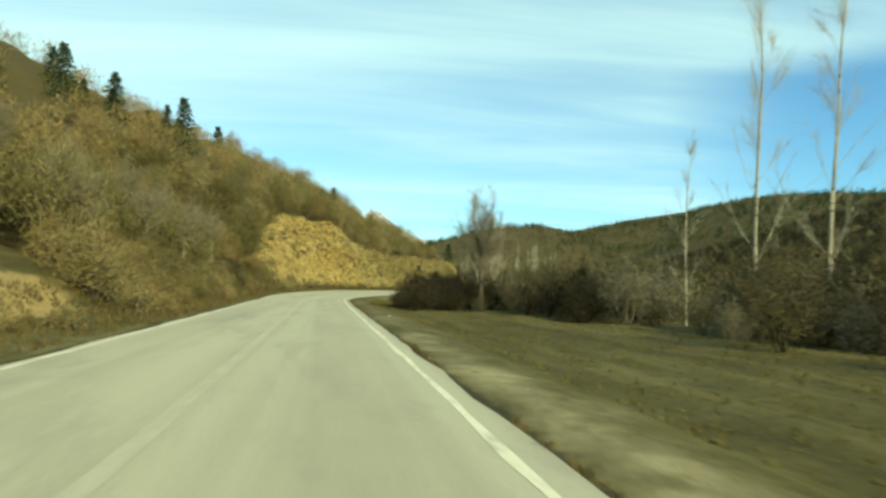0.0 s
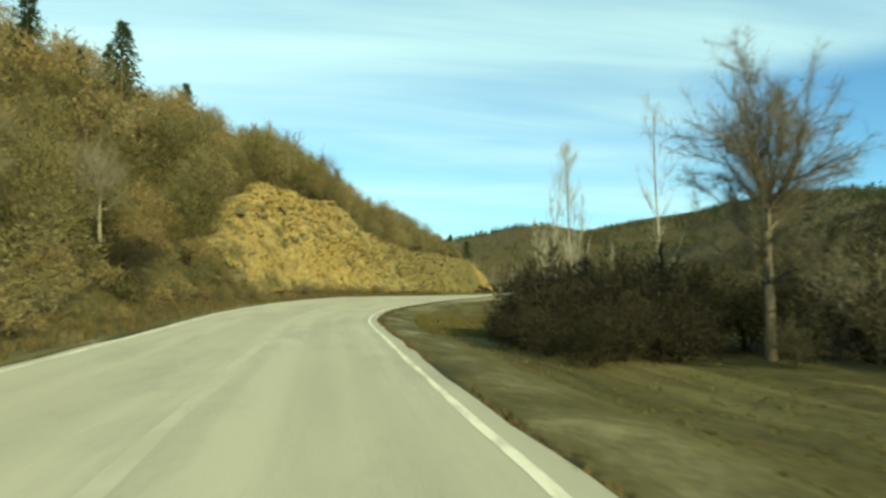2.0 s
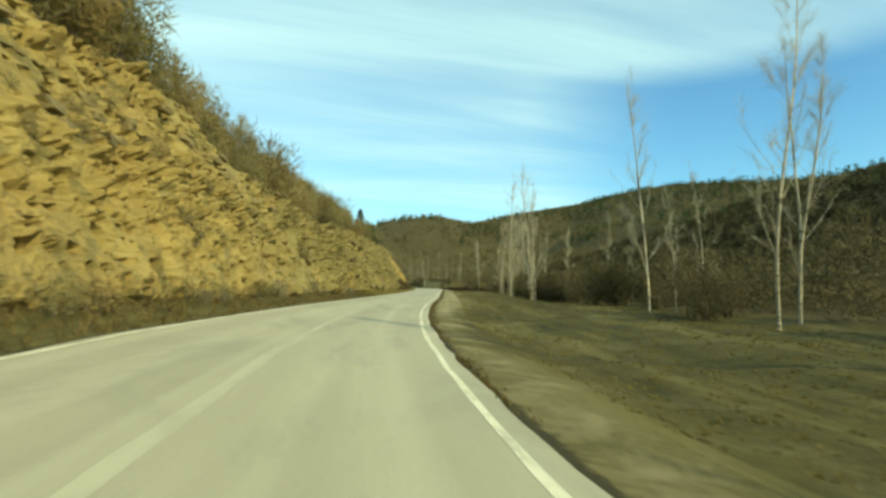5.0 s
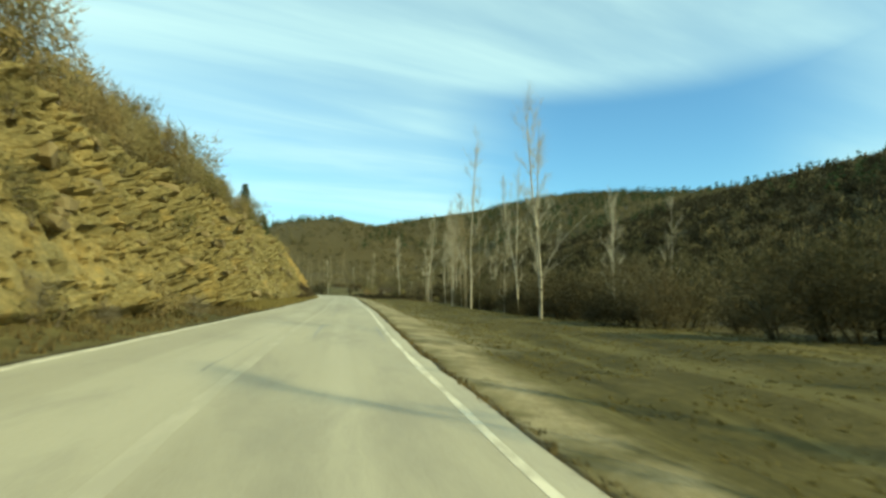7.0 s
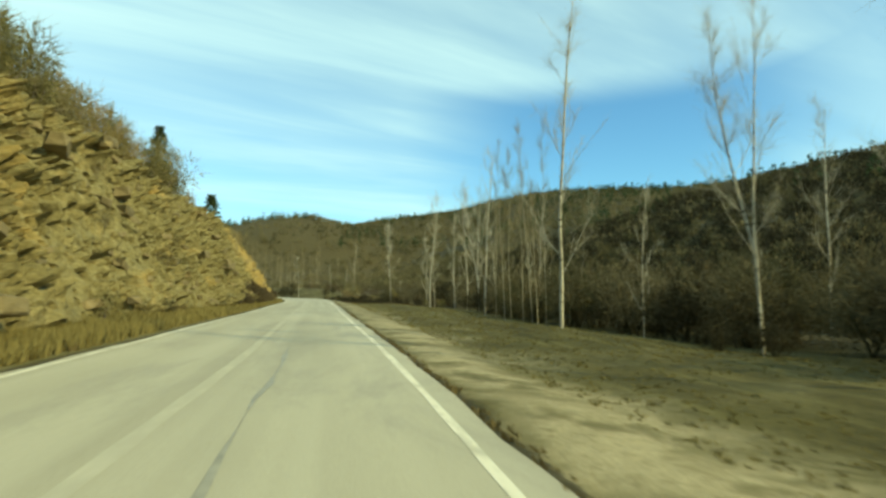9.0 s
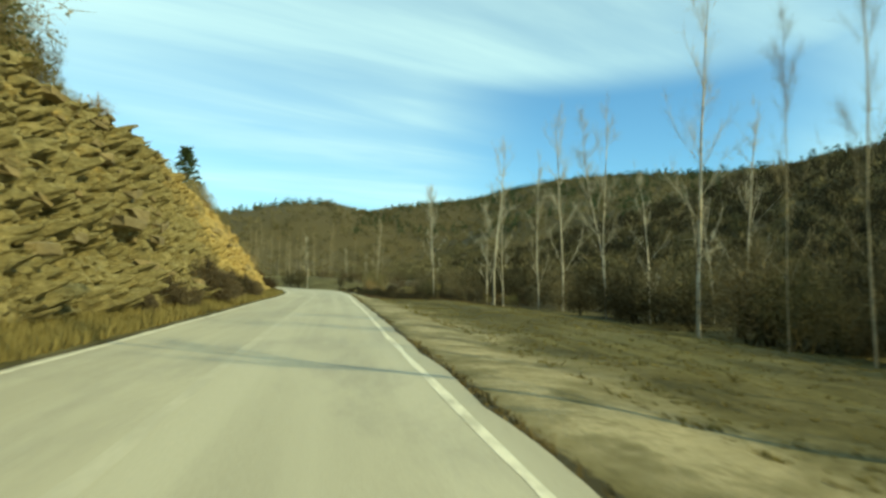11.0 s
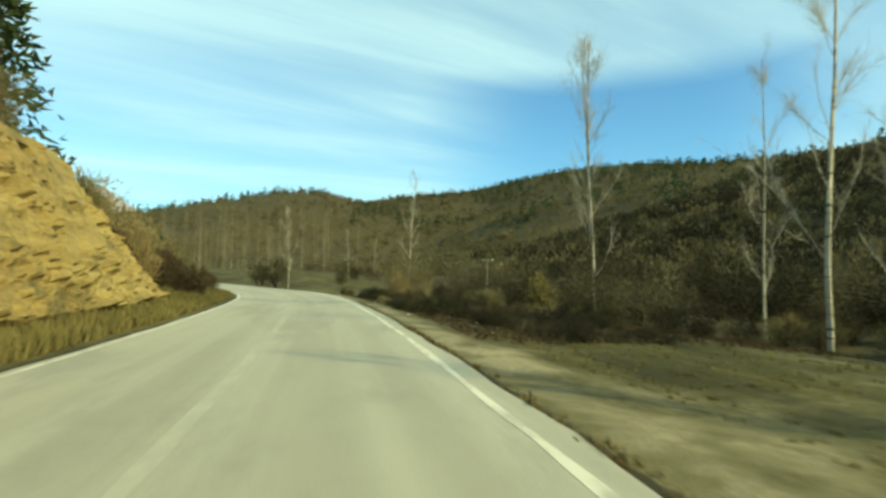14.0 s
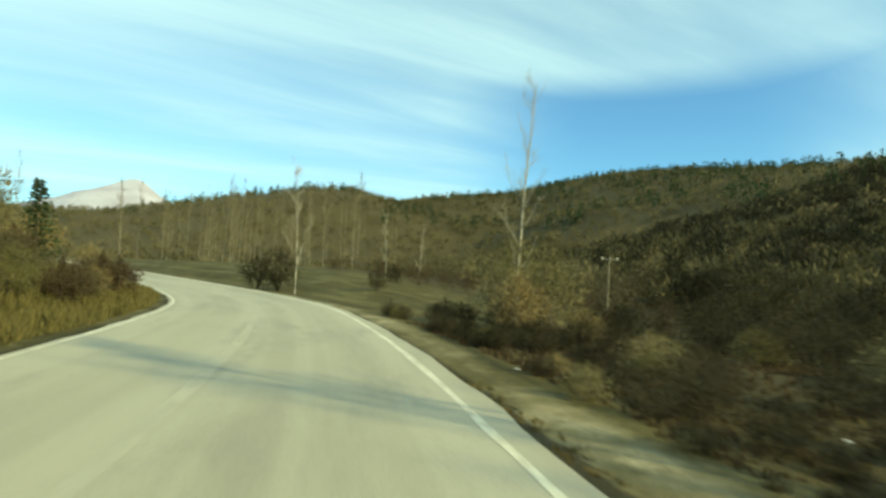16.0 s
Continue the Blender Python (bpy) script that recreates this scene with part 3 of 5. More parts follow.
def face_point(s, f):
    """Plan offset and height of the cutting's face; f runs from its foot to its top."""
    cd, ch, ck = np.interp(s, CUT_S, CUT_D), np.interp(s, CUT_S, CUT_H), np.interp(s, CUT_S, CUT_K)
    cd = cd + (fbm(s * 0.12, s * 0 + 3.3, 21) - 0.5) * 1.2
    ch = ch * (0.94 + 0.12 * vnoise(s * 0.3, s * 0 + 7.7, 5))
    return cd - 0.5 + (ch / ck + 0.9) * f


def beds(s, z, thick, wide, seed, cut):
    """Broken beds: each a row of blocks that stand out more or less, undercut below."""
    b = (z + 0.055 * s + 1.3 * (fbm(s * 0.16, z * 0.35, seed, 3) - 0.5)) / thick
    k = np.floor(b)
    f = b - k
    c = s / wide + 7.3 * lattice(k, k * 0, seed + 1) + 0.25 * vnoise(z * 3, s, seed + 4)
    i = np.floor(c)
    g = c - i
    reach = np.clip(lattice(i, k, seed + 2) * (1 + cut) - cut, 0, 1)
    edge = smooth(g, 0.0, 0.12) * (1 - smooth(g, 0.9, 1.0))
    return reach * smooth(f, 0.02, 0.16) * (1 - 0.2 * f) * (1 - smooth(f, 0.93, 1.0)) * (0.2 + 0.8 * edge)


def bedding(s, z):
    patch = smooth(fbm(s * 0.16, z * 0.4, 64), 0.36, 0.54)
    patch = np.maximum(patch, 0.9 * smooth(s, 138, 148) * (1 - smooth(s, 168, 178)) * smooth(z, 1.2, 2.4))
    low = 1 - 0.75 * (1 - smooth(z, 2.2, 4.2)) * (1 - smooth(s, 100, 112))
    return (beds(s, z, 0.44, 0.5, 61, 1.9) * 0.62 + beds(s, z, 0.29, 0.34, 81, 1.5) * 0.45 + beds(s, z, 0.16, 0.24, 71, 1.1) * 0.2) * (0.1 + 0.9 * patch) * low


def slots(s, z, thick, wide, seed, share):
    """Dark gaps where slabs have fallen out: short level hollows, some of each row."""
    b = (z + 0.055 * s + 0.9 * (fbm(s * 0.2, z * 0.4, seed, 3) - 0.5)) / thick
    k = np.floor(b)
    f = b - k
    c = s / wide + 5.1 * lattice(k, k * 0, seed + 1) + 0.3 * vnoise(s * 2, z * 2, seed + 5)
    i = np.floor(c)
    g = c - i
    there = (lattice(i, k, seed + 2) < share).astype(float)
    long = 0.35 + 0.6 * lattice(i, k, seed + 3)
    slim = 0.28 + 0.4 * lattice(i, k, seed + 6)
    return there * smooth(g, 0.04, 0.14) * (1 - smooth(g, long - 0.08, long)) * smooth(f, 0.03, 0.12) * (1 - smooth(f, slim, slim + 0.12))


def face_place(s, f):
    d = face_point(s, f)
    x, y = at(s, -d)
    z = height(x, y, s, -d)
    foot, crown = smooth(f, 0.0, 0.12), 1 - smooth(f, 0.9, 1.0)
    out = 0.06 + (rough_of(s) * bedding(s, z) + 0.75 * (fbm(s * 0.45, z * 0.6, 66) - 0.45) + 0.5 * (fbm(s * 1.9, z * 2.2, 67) - 0.5)) * foot * crown
    many = np.interp(s, [62, 80, 96, 106, 170, 180, 196], [0.1, 0.22, 0.34, 0.52, 0.52, 0.14, 0.05]) * (0.5 + 0.9 * smooth(fbm(s * 0.2, z * 0.35, 95), 0.35, 0.6))
    hollow = np.maximum(slots(s, z, 0.46, 0.75, 131, many), slots(s, z, 0.3, 0.45, 141, many * 0.8))
    hollow = np.maximum(hollow, slots(s, z, 0.85, 1.3, 151, many * 0.6))
    out = np.maximum(out, 0.05) + 0.6 * foot * crown * (1 - hollow * np.interp(s, [70, 100], [0.8, 1.0])) - 0.35 * (1 - foot * crown)
    h = np.interp(s, S, HEAD)
    return np.stack([x + np.cos(h) * out * 0.93, y - np.sin(h) * out * 0.93, z + out * 0.35], -1)


def build_rock_face():
    ss, ff = np.arange(60, 201, 0.11), np.linspace(0, 1, 150)
    sm, fm = np.meshgrid(ss, ff, indexing="ij")
    v = face_place(sm.ravel(), fm.ravel())
    me = mesh_object("rock_face", v, grid_faces(len(ss), len(ff)), M_CLIFF, False)
    weathered = np.interp(sm.ravel(), [84, 104, 138, 148, 168, 178], [0.15, 0.8, 0.95, 1.35, 1.3, 0.1])
    me.attributes.new("weathered", "FLOAT", "POINT").data.foreach_set("value", weathered.astype(np.float32))
    return thing("rock_face", me, "ochre layered rock cutting beside the road", "rock face", "structure")


def block_mesh(seed):
    """A broken slab with uneven corners and chipped edges."""
    r = np.random.default_rng(seed)
    bm = bmesh.new()
    bmesh.ops.create_cube(bm, size=1.0)
    bmesh.ops.bevel(bm, geom=bm.edges[:], offset=0.12, segments=1, affect="EDGES")
    for v in bm.verts:
        v.co += Vector(r.normal(size=3) * 0.07)
        v.co.z *= 0.42 + 0.1 * r.random()
        v.co.y *= 0.75
    me = bpy.data.meshes.new("rock")
    bm.to_mesh(me)
    bm.free()
    me.materials.append(M_BLOCK)
    return me


rock_face = build_rock_face()

# ---------------------------------------------------------------- plants: shapes
def tubes(segs, sides=5):
    """Tapered tubes (p0, p1, r0, r1), each grown on to the nearest ring of those before it."""
    n = len(segs)
    verts, faces = np.zeros((n * 2 * sides, 3)), []
    ends = np.full((n * 2, 3), 1e6)
    a = np.linspace(0, 2 * math.pi, sides, endpoint=False)
    ring = np.stack([np.cos(a), np.sin(a)], 1)
    for k, (p0, p1, r0, r1) in enumerate(segs):
        p0, p1 = np.asarray(p0, float), np.asarray(p1, float)
        way = p1 - p0
        way = way / (np.linalg.norm(way) + 1e-9)
        side = np.cross(way, (0.3, 0.9, 0.1))
        side /= np.linalg.norm(side) + 1e-9
        other = np.cross(way, side)
        b = k * 2 * sides
        if k:
            near = int(((ends[:2 * k] - p0) ** 2).sum(1).argmin()) * sides
            faces.append((near, near + 1, b + 1, b))
        ends[2 * k], ends[2 * k + 1] = p0, p1
        verts[b:b + sides] = p0 + r0 * (ring[:, :1] * side + ring[:, 1:] * other)
        verts[b + sides:b + 2 * sides] = p1 + r1 * (ring[:, :1] * side + ring[:, 1:] * other)
        for i in range(sides):
            j = (i + 1) % sides
            faces.append((b + i, b + j, b + sides + j, b + sides + i))
    return verts, np.array(faces)


def blades(starts, ways, lengths, widths, rng):
    """Thin twigs or leaves: one narrow pointed blade each."""
    n = len(starts)
    ways = ways / (np.linalg.norm(ways, axis=1, keepdims=True) + 1e-9)
    side = np.cross(ways, rng.normal(size=(n, 3)))
    side /= np.linalg.norm(side, axis=1, keepdims=True) + 1e-9
    h = side * widths[:, None] * 0.62
    skew = ways * (lengths * 0.35 * rng.random(n))[:, None]
    v = np.stack([starts - h, starts + h + skew, starts + ways * lengths[:, None]], 1).reshape(-1, 3)
    return v, np.arange(n * 3).reshape(n, 3)


def branch_out(rng, p, way, length, r, depth, segs, tips, spread, up, kids=(2, 4), shrink=0.68):
    """Grows one limb in bent pieces and its side limbs."""
    pieces = 3
    p, way = np.array(p, float), np.array(way, float)
    r_end = r * 0.55
    for k in range(pieces):
        way = way + rng.normal(size=3) * 0.10 + np.array((0, 0, up))
        way /= np.linalg.norm(way)
        q = p + way * length / pieces
        ra, rb = r + (r_end - r) * k / pieces, r + (r_end - r) * (k + 1) / pieces
        segs.append((p, q, ra, rb))
        if depth > 0 and k >= 0:
            for _ in range(rng.integers(*kids)):
                side = way + rng.normal(size=3) * spread
                side /= np.linalg.norm(side)
                branch_out(rng, p + (q - p) * rng.random(), side, length * shrink * (0.7 + 0.5 * rng.random()), rb * 0.6, depth - 1,
                           segs, tips, spread, up, kids, shrink)
        if depth == 0 or k > 0:
            tips.append((q, way, length))
        p = q


def twigs_from(tips, rng, per, length, width, spread):
    s, w = [], []
    for q, way, reach in tips:
        for _ in range(per):
            s.append(q - way * rng.random() * max(0.4, reach / 3))
            w.append(way + rng.normal(size=3) * spread)
    s, w = np.array(s), np.array(w)
    n = len(s)
    return blades(s, w, length * (0.5 + rng.random(n)), width * (0.6 + 0.8 * rng.random(n)), rng)


def poplar_shape(seed, tall=13.0, forked=0, per=6, girth=1.0):
    """A bare pale-barked tree: slim trunk, a few steep curving limbs, a haze of fine twigs."""
    rng = np.random.default_rng(seed)
    segs, tips = [], []
    stems = [(np.zeros(3), rng.normal(size=3) * (0.02, 0.02, 0) + (0, 0, 1), tall, 0.078 * girth)]
    if forked:
        a = rng.random() * 6.28
        stems.append((np.array((0, 0, tall * 0.26)), np.array((math.cos(a) * 0.22, math.sin(a) * 0.22, 1)), tall * 0.66, 0.06))
    spine, turn = [], rng.random() * 6.28
    for p, way, length, r in stems:
        pieces = 14
        p = spine[4].copy() if spine else p.copy()
        for k in range(pieces):
            way = way / np.linalg.norm(way)
            way = way * 0.95 + rng.normal(size=3) * (0.024, 0.024, 0) + (0, 0, 0.09)
            way /= np.linalg.norm(way)
            q = p + way * length / pieces
            spine.append(p)
            t0, t1 = k / pieces, (k + 1) / pieces
            segs.append((p, q, r * (1 - t0) ** 0.8 + 0.01, r * (1 - t1) ** 0.8 + 0.01))
            limbs = 0 if t0 < 0.14 else 1 if t0 < 0.4 else rng.integers(1, 3)
            for _ in range(limbs):
                turn += 2.1 + 0.8 * rng.random()
                tilt = (0.95 - 0.55 * t0) * (0.75 + 0.45 * rng.random())
                side = np.array((math.cos(turn) * tilt, math.sin(turn) * tilt, 1.0))
                reach = length * (0.13 + 0.15 * rng.random()) * (1.15 - 0.8 * t0)
                branch_out(rng, p + (q - p) * rng.random(), side, reach, 0.0145 * girth * (1.25 - t0), 1, segs, tips, 0.3, 0.09, (0, 3), 0.5)
            p = q
        tips.append((p, way, 1))
    return tubes(segs, 4), twigs_from(tips, rng, per, 0.6, 0.005, 0.5)


def oak_shape(seed, tall=10.0, per=12):
    """A bare oak: upright trunk, limbs fanning up into a round twiggy head."""
    rng = np.random.default_rng(seed)
    segs, tips = [], []
    p = np.zeros(3)
    turn = 0.0
    for k in range(6):
        q = p + np.array((rng.normal() * 0.05, rng.normal() * 0.05, tall * 0.085))
        segs.append((p, q, 0.22 - 0.02 * k, 0.2 - 0.02 * k))
        p = q
        for _ in range(0 if k < 2 else 2):
            turn += 2.4
            branch_out(rng, q, (math.cos(turn) * 0.95, math.sin(turn) * 0.95, 0.5 + 0.35 * rng.random()), tall * (0.22 + 0.05 * rng.random()), 0.05, 2,
                       segs, tips, 0.42, 0.1, (1, 3), 0.6)
    for k in range(11):
        turn += 2.4
        tilt = 0.06 + 0.075 * k
        branch_out(rng, p - (0, 0, 0.04 * k), (math.cos(turn) * tilt, math.sin(turn) * tilt, 1), tall * (0.36 - 0.01 * k), 0.055, 2, segs, tips, 0.45, 0.04, (1, 3), 0.6)
    return tubes(segs, 4), twigs_from(tips, rng, per, 0.5, 0.0095, 0.8)


def shrub_shape(seed, tall=4.0, wide=1.0, twigs=420, leaf=0.5, thick=1.0):
    """A bare bushy scrub oak: several stems, a rounded twiggy head with some dead leaves."""
    rng = np.random.default_rng(seed)
    segs, tips = [], []
    for _ in range(rng.integers(3, 6)):
        a = rng.random() * 6.28
        branch_out(rng, rng.normal(size=3) * (0.15, 0.15, 0), (math.cos(a) * 0.4 * wide, math.sin(a) * 0.4 * wide, 1), tall * 0.5, 0.05, 1,
                   segs, tips, 0.5, 0.06, (1, 2), 0.7)
    n = twigs
    a, c = rng.random(n) * 6.28, rng.random(n) * 2 - 0.9
    rad = np.cbrt(rng.random(n)) * (0.52 + 0.78 * vnoise(a * 1.6, c * 2.6 + 3, seed))
    k = np.sqrt(np.clip(1 - c * c, 0, 1))
    centre = np.stack([np.cos(a) * k, np.sin(a) * k, c], 1) * rad[:, None]
    start = centre * np.array((tall * 0.42 * wide, tall * 0.42 * wide, tall * 0.46)) + (0, 0, tall * 0.45)
    start[:, 2] = np.maximum(start[:, 2], 0.04 * tall * rng.random(n))
    way = centre * 0.6 + rng.normal(size=(n, 3)) * 0.7 + (0, 0, 0.3)
    big = rng.random(n) < leaf
    lengths = np.where(big, 0.09 + 0.12 * rng.random(n), 0.3 + 0.5 * rng.random(n)) * tall / 4
    widths = np.where(big, 0.06 + 0.07 * rng.random(n), 0.018 + 0.025 * rng.random(n)) * tall / 4 * thick
    return tubes(segs, 4), blades(start, way, lengths, widths, rng)


def conifer_shape(seed, tall=9.0, whorls=22):
    """A spruce-like tree: tiers of drooping boughs round a straight trunk."""
    rng = np.random.default_rng(seed)
    segs = [((0, 0, 0), (0, 0, tall * 0.5), 0.16, 0.1), ((0, 0, tall * 0.5), (0, 0, tall), 0.1, 0.01)]
    s, w, ln, wd = [], [], [], []
    for k in range(whorls):
        t = (k + 0.5) / whorls
        z = tall * (0.12 + 0.86 * t)
        reach = tall * 0.25 * (1 - t) ** 0.85 * (0.75 + 0.5 * rng.random()) + 0.12
        for _ in range(12):
            a = rng.random() * 6.28
            way = np.array((math.cos(a), math.sin(a), -0.12 + 0.35 * t))
            for j in range(4):
                f = (j + rng.random()) / 4
                s.append(np.array((0, 0, z)) + way * reach * f)
                w.append(way * 0.8 + rng.normal(size=3) * 0.45)
                ln.append(0.35 + 0.35 * rng.random())
                wd.append(0.13 + 0.12 * rng.random())
    return tubes(segs, 5), blades(np.array(s), np.array(w), np.array(ln) * tall / 9, np.array(wd) * tall / 9, rng)


class Plant:
    """One shape of plant, kept as meshes to be shared."""

    def __init__(self, kind, wood, crown, m_wood, m_crown):
        self.kind, self.wood, self.crown = kind, wood, crown
        self.me_wood = mesh_object(kind + "_trunk", *wood, m_wood, True)
        self.me_crown = mesh_object(kind + "_crown", *crown, m_crown)

    def stand(self, name, x, y, z, turn, size, label, category, group="", lean=(0, 0), wide=1.0):
        ob = new(name)
        ob.matrix_basis = pose(x, y, z, lean[0], lean[1], turn) @ Matrix.Diagonal((size * wide, size * wide, size, 1))
        tagged(ob, label, category, group)
        part_of(ob, "trunk", self.me_wood)
        part_of(ob, "crown", self.me_crown)
        return ob


def merged(shapes, xs, ys, zs, rng, lo, hi, squash=1.0):
    """Many scattered copies of some shapes as arrays for one mesh."""
    vv, ff, count = [], [], 0
    for x, y, z in zip(xs, ys, zs):
        v, f = shapes[rng.integers(len(shapes))]
        a, k = rng.random() * 6.28, lo + (hi - lo) * rng.random()
        c, s = math.cos(a) * k, math.sin(a) * k
        m = np.array(((c, s, 0), (-s, c, 0), (0, 0, k * squash)))
        vv.append(v @ m + (x, y, z))
        ff.append(f + count)
        count += len(v)
    return np.concatenate(vv), np.concatenate(ff)


def scatter(rng, n, u0, u1, w0, w1):
    return from_valley(u0 + (u1 - u0) * rng.random(n), w0 + (w1 - w0) * rng.random(n))


POPLARS = [Plant("poplar", *poplar_shape(11 + k, 13.0, k % 3 == 2, 11), M_PALE, M_POPTWIG) for k in range(6)]
FAR_POPLARS = [Plant("poplar", *poplar_shape(31 + k, 13.0, 0, 14, 0.5), M_BEIGEBARK, M_STANDTWIG) for k in range(4)]
OAK = Plant("oak", *oak_shape(5, 10.0, 16), M_BARK, M_GREYTWIG)
SLOPE_OAK = Plant("oak", *oak_shape(17, 10.0, 5), M_GREYBARK, M_GREYTWIG)
SHRUBS = [Plant("shrub", *shrub_shape(50 + k, 4.0, 0.85 + 0.07 * k, 2000, 0.25, 0.95), M_BARK, M_OAKTWIG) for k in range(6)]
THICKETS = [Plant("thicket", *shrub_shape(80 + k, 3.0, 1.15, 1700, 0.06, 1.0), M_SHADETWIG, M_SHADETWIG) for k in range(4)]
BRUSH = [Plant("thicket", *shrub_shape(120 + k, 3.0, 1.1, 1600, 0.08, 0.95), M_MIDTWIG, M_MIDTWIG) for k in range(4)]
DRY_BUSHES = [Plant("dry_bush", *shrub_shape(210 + k, 4.0, 1.0, 520, 0.5, 2.0), M_BARK, M_OAKTWIG) for k in range(3)]
GREY_BUSHES = [Plant("grey_bush", *shrub_shape(95 + k, 3.0, 1.1, 1500, 0.1, 1.0), M_BARK, M_GREYTWIG) for k in range(2)]
RED_BUSHES = [Plant("round_bush", *shrub_shape(240 + k, 3.0, 1.2, 3400, 0.1, 1.2), M_BARK, M_REDTWIG) for k in range(2)]
ROUND_BUSHES = [Plant("round_bush", *shrub_shape(250 + k, 3.0, 1.2, 6000, 0.12, 1.2), M_BARK, M_DUSKTWIG) for k in range(2)]
DARK_BUSHES = [Plant("dark_bush", *shrub_shape(230 + k, 3.0, 1.1, 1700, 0.3, 1.1), M_DARKSTAND, M_DARKSTAND) for k in range(3)]
CONIFERS = [Plant("conifer", *conifer_shape(70 + k, 9.0), M_BARK, M_CONIFER) for k in range(3)]

rng = np.random.default_rng(7)

# poplars and other single trees on the pasture: plan place, height, which shape, forked
NEAR_TREES = [(15.6, 22.5, 15.0, 0), (15.0, 26.9, 9.6, 1), (15.6, 18.5, 14.5, 3), (9.7, 50.3, 10.5, 4), (10.8, 65.6, 12.8, 2), (11.8, 65.6, 5.6, 1),
              (8.8, 60.6, 4.8, 3), (7.7, 57.6, 4.2, 0), (12.9, 78.3, 13.2, 0), (15.9, 80.0, 11.3, 5), (17.3, 86.4, 7.5, 1), (17.6, 91.0, 14.0, 3), (18.6, 90.0, 7.0, 4)]
MIDDLE_TREES = [(22.0, 114.4, 13.0, 0), (23.1, 115.9, 12.0, 3), (23.9, 110.6, 6.8, 0), (24.9, 120.6, 10.2, 5), (28.5, 127.6, 6.4, 1), (27.6, 131.5, 16.0, 3),
                (35.0, 148.2, 13.0, 4), (41.6, 156.0, 8.3, 1), (45.3, 154.8, 7.0, 0), (43.7, 151.9, 11.0, 3), (42.5, 160.0, 13.0, 5), (38.0, 125.0, 11.0, 4), (35.0, 116.0, 9.0, 1)]
LAST_TREES = [(47.9, 180.8, 10.0, 1), (47.0, 178.3, 15.5, 0), (46.5, 176.2, 9.8, 4), (46.8, 171.7, 12.5, 3), (46.6, 168.5, 15.0, 0),
              (44.6, 185.6, 11.5, 2), (48.6, 209.9, 10.0, 4), (44.2, 229.6, 9.0, 1), (61.0, 246.0, 6.0, 3), (56.0, 243.0, 6.5, 0)]
for x, y, tall, k in NEAR_TREES + MIDDLE_TREES + LAST_TREES:
    z = float(height(x, y)[0]) - 0.1
    POPLARS[k].stand("poplar_tree", x, y, z, rng.random() * 360, tall / 13.0, "bare pale-barked poplar on the winter pasture", "tree", "poplars along the pasture", wide=0.95)
OAK.stand("oak_tree", 6.7, 38.7, float(height(6.7, 38.7)[0]) - 0.1, 40, 0.77, "bare broad oak with a round twiggy head", "tree")

# scrub on the cutting's shoulder and the slope above the road
count = 0
while count < 110:
    s, d = -6 + 204 * rng.random(), 6.8 + 19 * rng.random() ** 1.1
    cd, ch, ck = np.interp(s, CUT_S, CUT_D), np.interp(s, CUT_S, CUT_H), np.interp(s, CUT_S, CUT_K)
    if (ch > 3 and cd - 0.5 < d < cd + ch / ck - 0.3) or (6 < s < 19 and d < 9.6):
        continue
    x, y = at(s, -d)
    z = float(height(x, y)[0])
    size = (0.45 + 0.35 * rng.random()) if d < 9 else (0.7 + 0.6 * rng.random()) * (0.85 if s < 60 else 1.0 if s < 164 else 0.55)
    SHRUBS[rng.integers(6)].stand("scrub_oak", x, y, z - 0.15, rng.random() * 360, size, "leafless brown scrub oak on the steep slope", "shrub", "scrub above the road")
    count += 1

for x, y, tall, k in [(-29.5, 84.2, 9.0, 0), (-32.2, 109.8, 8.0, 1), (-40.9, 87.7, 8.5, 2), (-12.7, 138.8, 6.2, 0), (12.7, 160.5, 5.8, 1), (23.0, 204.6, 11.4, 2), (31.2, 219.5, 3.6, 0),
                      (-36.0, 95.0, 6.5, 1), (-44.0, 80.0, 9.0, 0), (-47.0, 70.0, 8.0, 2), (-34.0, 118.0, 6.0, 0), (-49.0, 86.0, 6.0, 1), (-45.5, 88.0, 5.0, 2), (-42.0, 89.5, 5.5, 0), (-38.0, 92.5, 5.0, 1), (-34.5, 96.0, 5.0, 2)]:
    CONIFERS[k].stand("conifer_tree", x, y, float(height(x, y)[0]) - 0.3, 50 * k, tall / 9.0, "dark green conifer standing above the bare scrub", "tree", "conifers on the hillside")

for k in range(66):
    s, d = -4 + 66 * rng.random(), 6.7 + 7.5 * rng.random()
    if 6 < s < 19 and d < 9.6:
        continue
    x, y = at(s, -d)
    size = 0.25 + 0.5 * rng.random() * min(1.0, (d - 5.8) / 4)
    SHRUBS[rng.integers(6)].stand("scrub_oak", x, y, float(height(x, y)[0]) - 0.15, rng.random() * 360, size, "rough brown scrub above the roadside bank", "shrub", "scrub above the road", wide=1.15)

# taller scrub oaks along the crest of the cutting, and on the bank inside the bend
for k in range(58):
    s = 64 + 136 * rng.random()
    top = float(np.interp(s, CUT_S, CUT_D) + np.interp(s, CUT_S, CUT_H) / np.interp(s, CUT_S, CUT_K))
    x, y = at(s, -(top + 0.3 + 3.2 * rng.random()))
    big = 0.85 + 0.65 * rng.random() if 74 < s < 112 else (0.75 + 0.4 * rng.random()) * (0.36 if s > 173 else 0.6 if s > 160 else 1.0)
    SHRUBS[rng.integers(6)].stand("scrub_oak", x, y, float(height(x, y)[0]) - 0.15, rng.random() * 360, big, "leafless scrub oak on the crest of the cutting", "shrub", "scrub along the crest", wide=0.85)
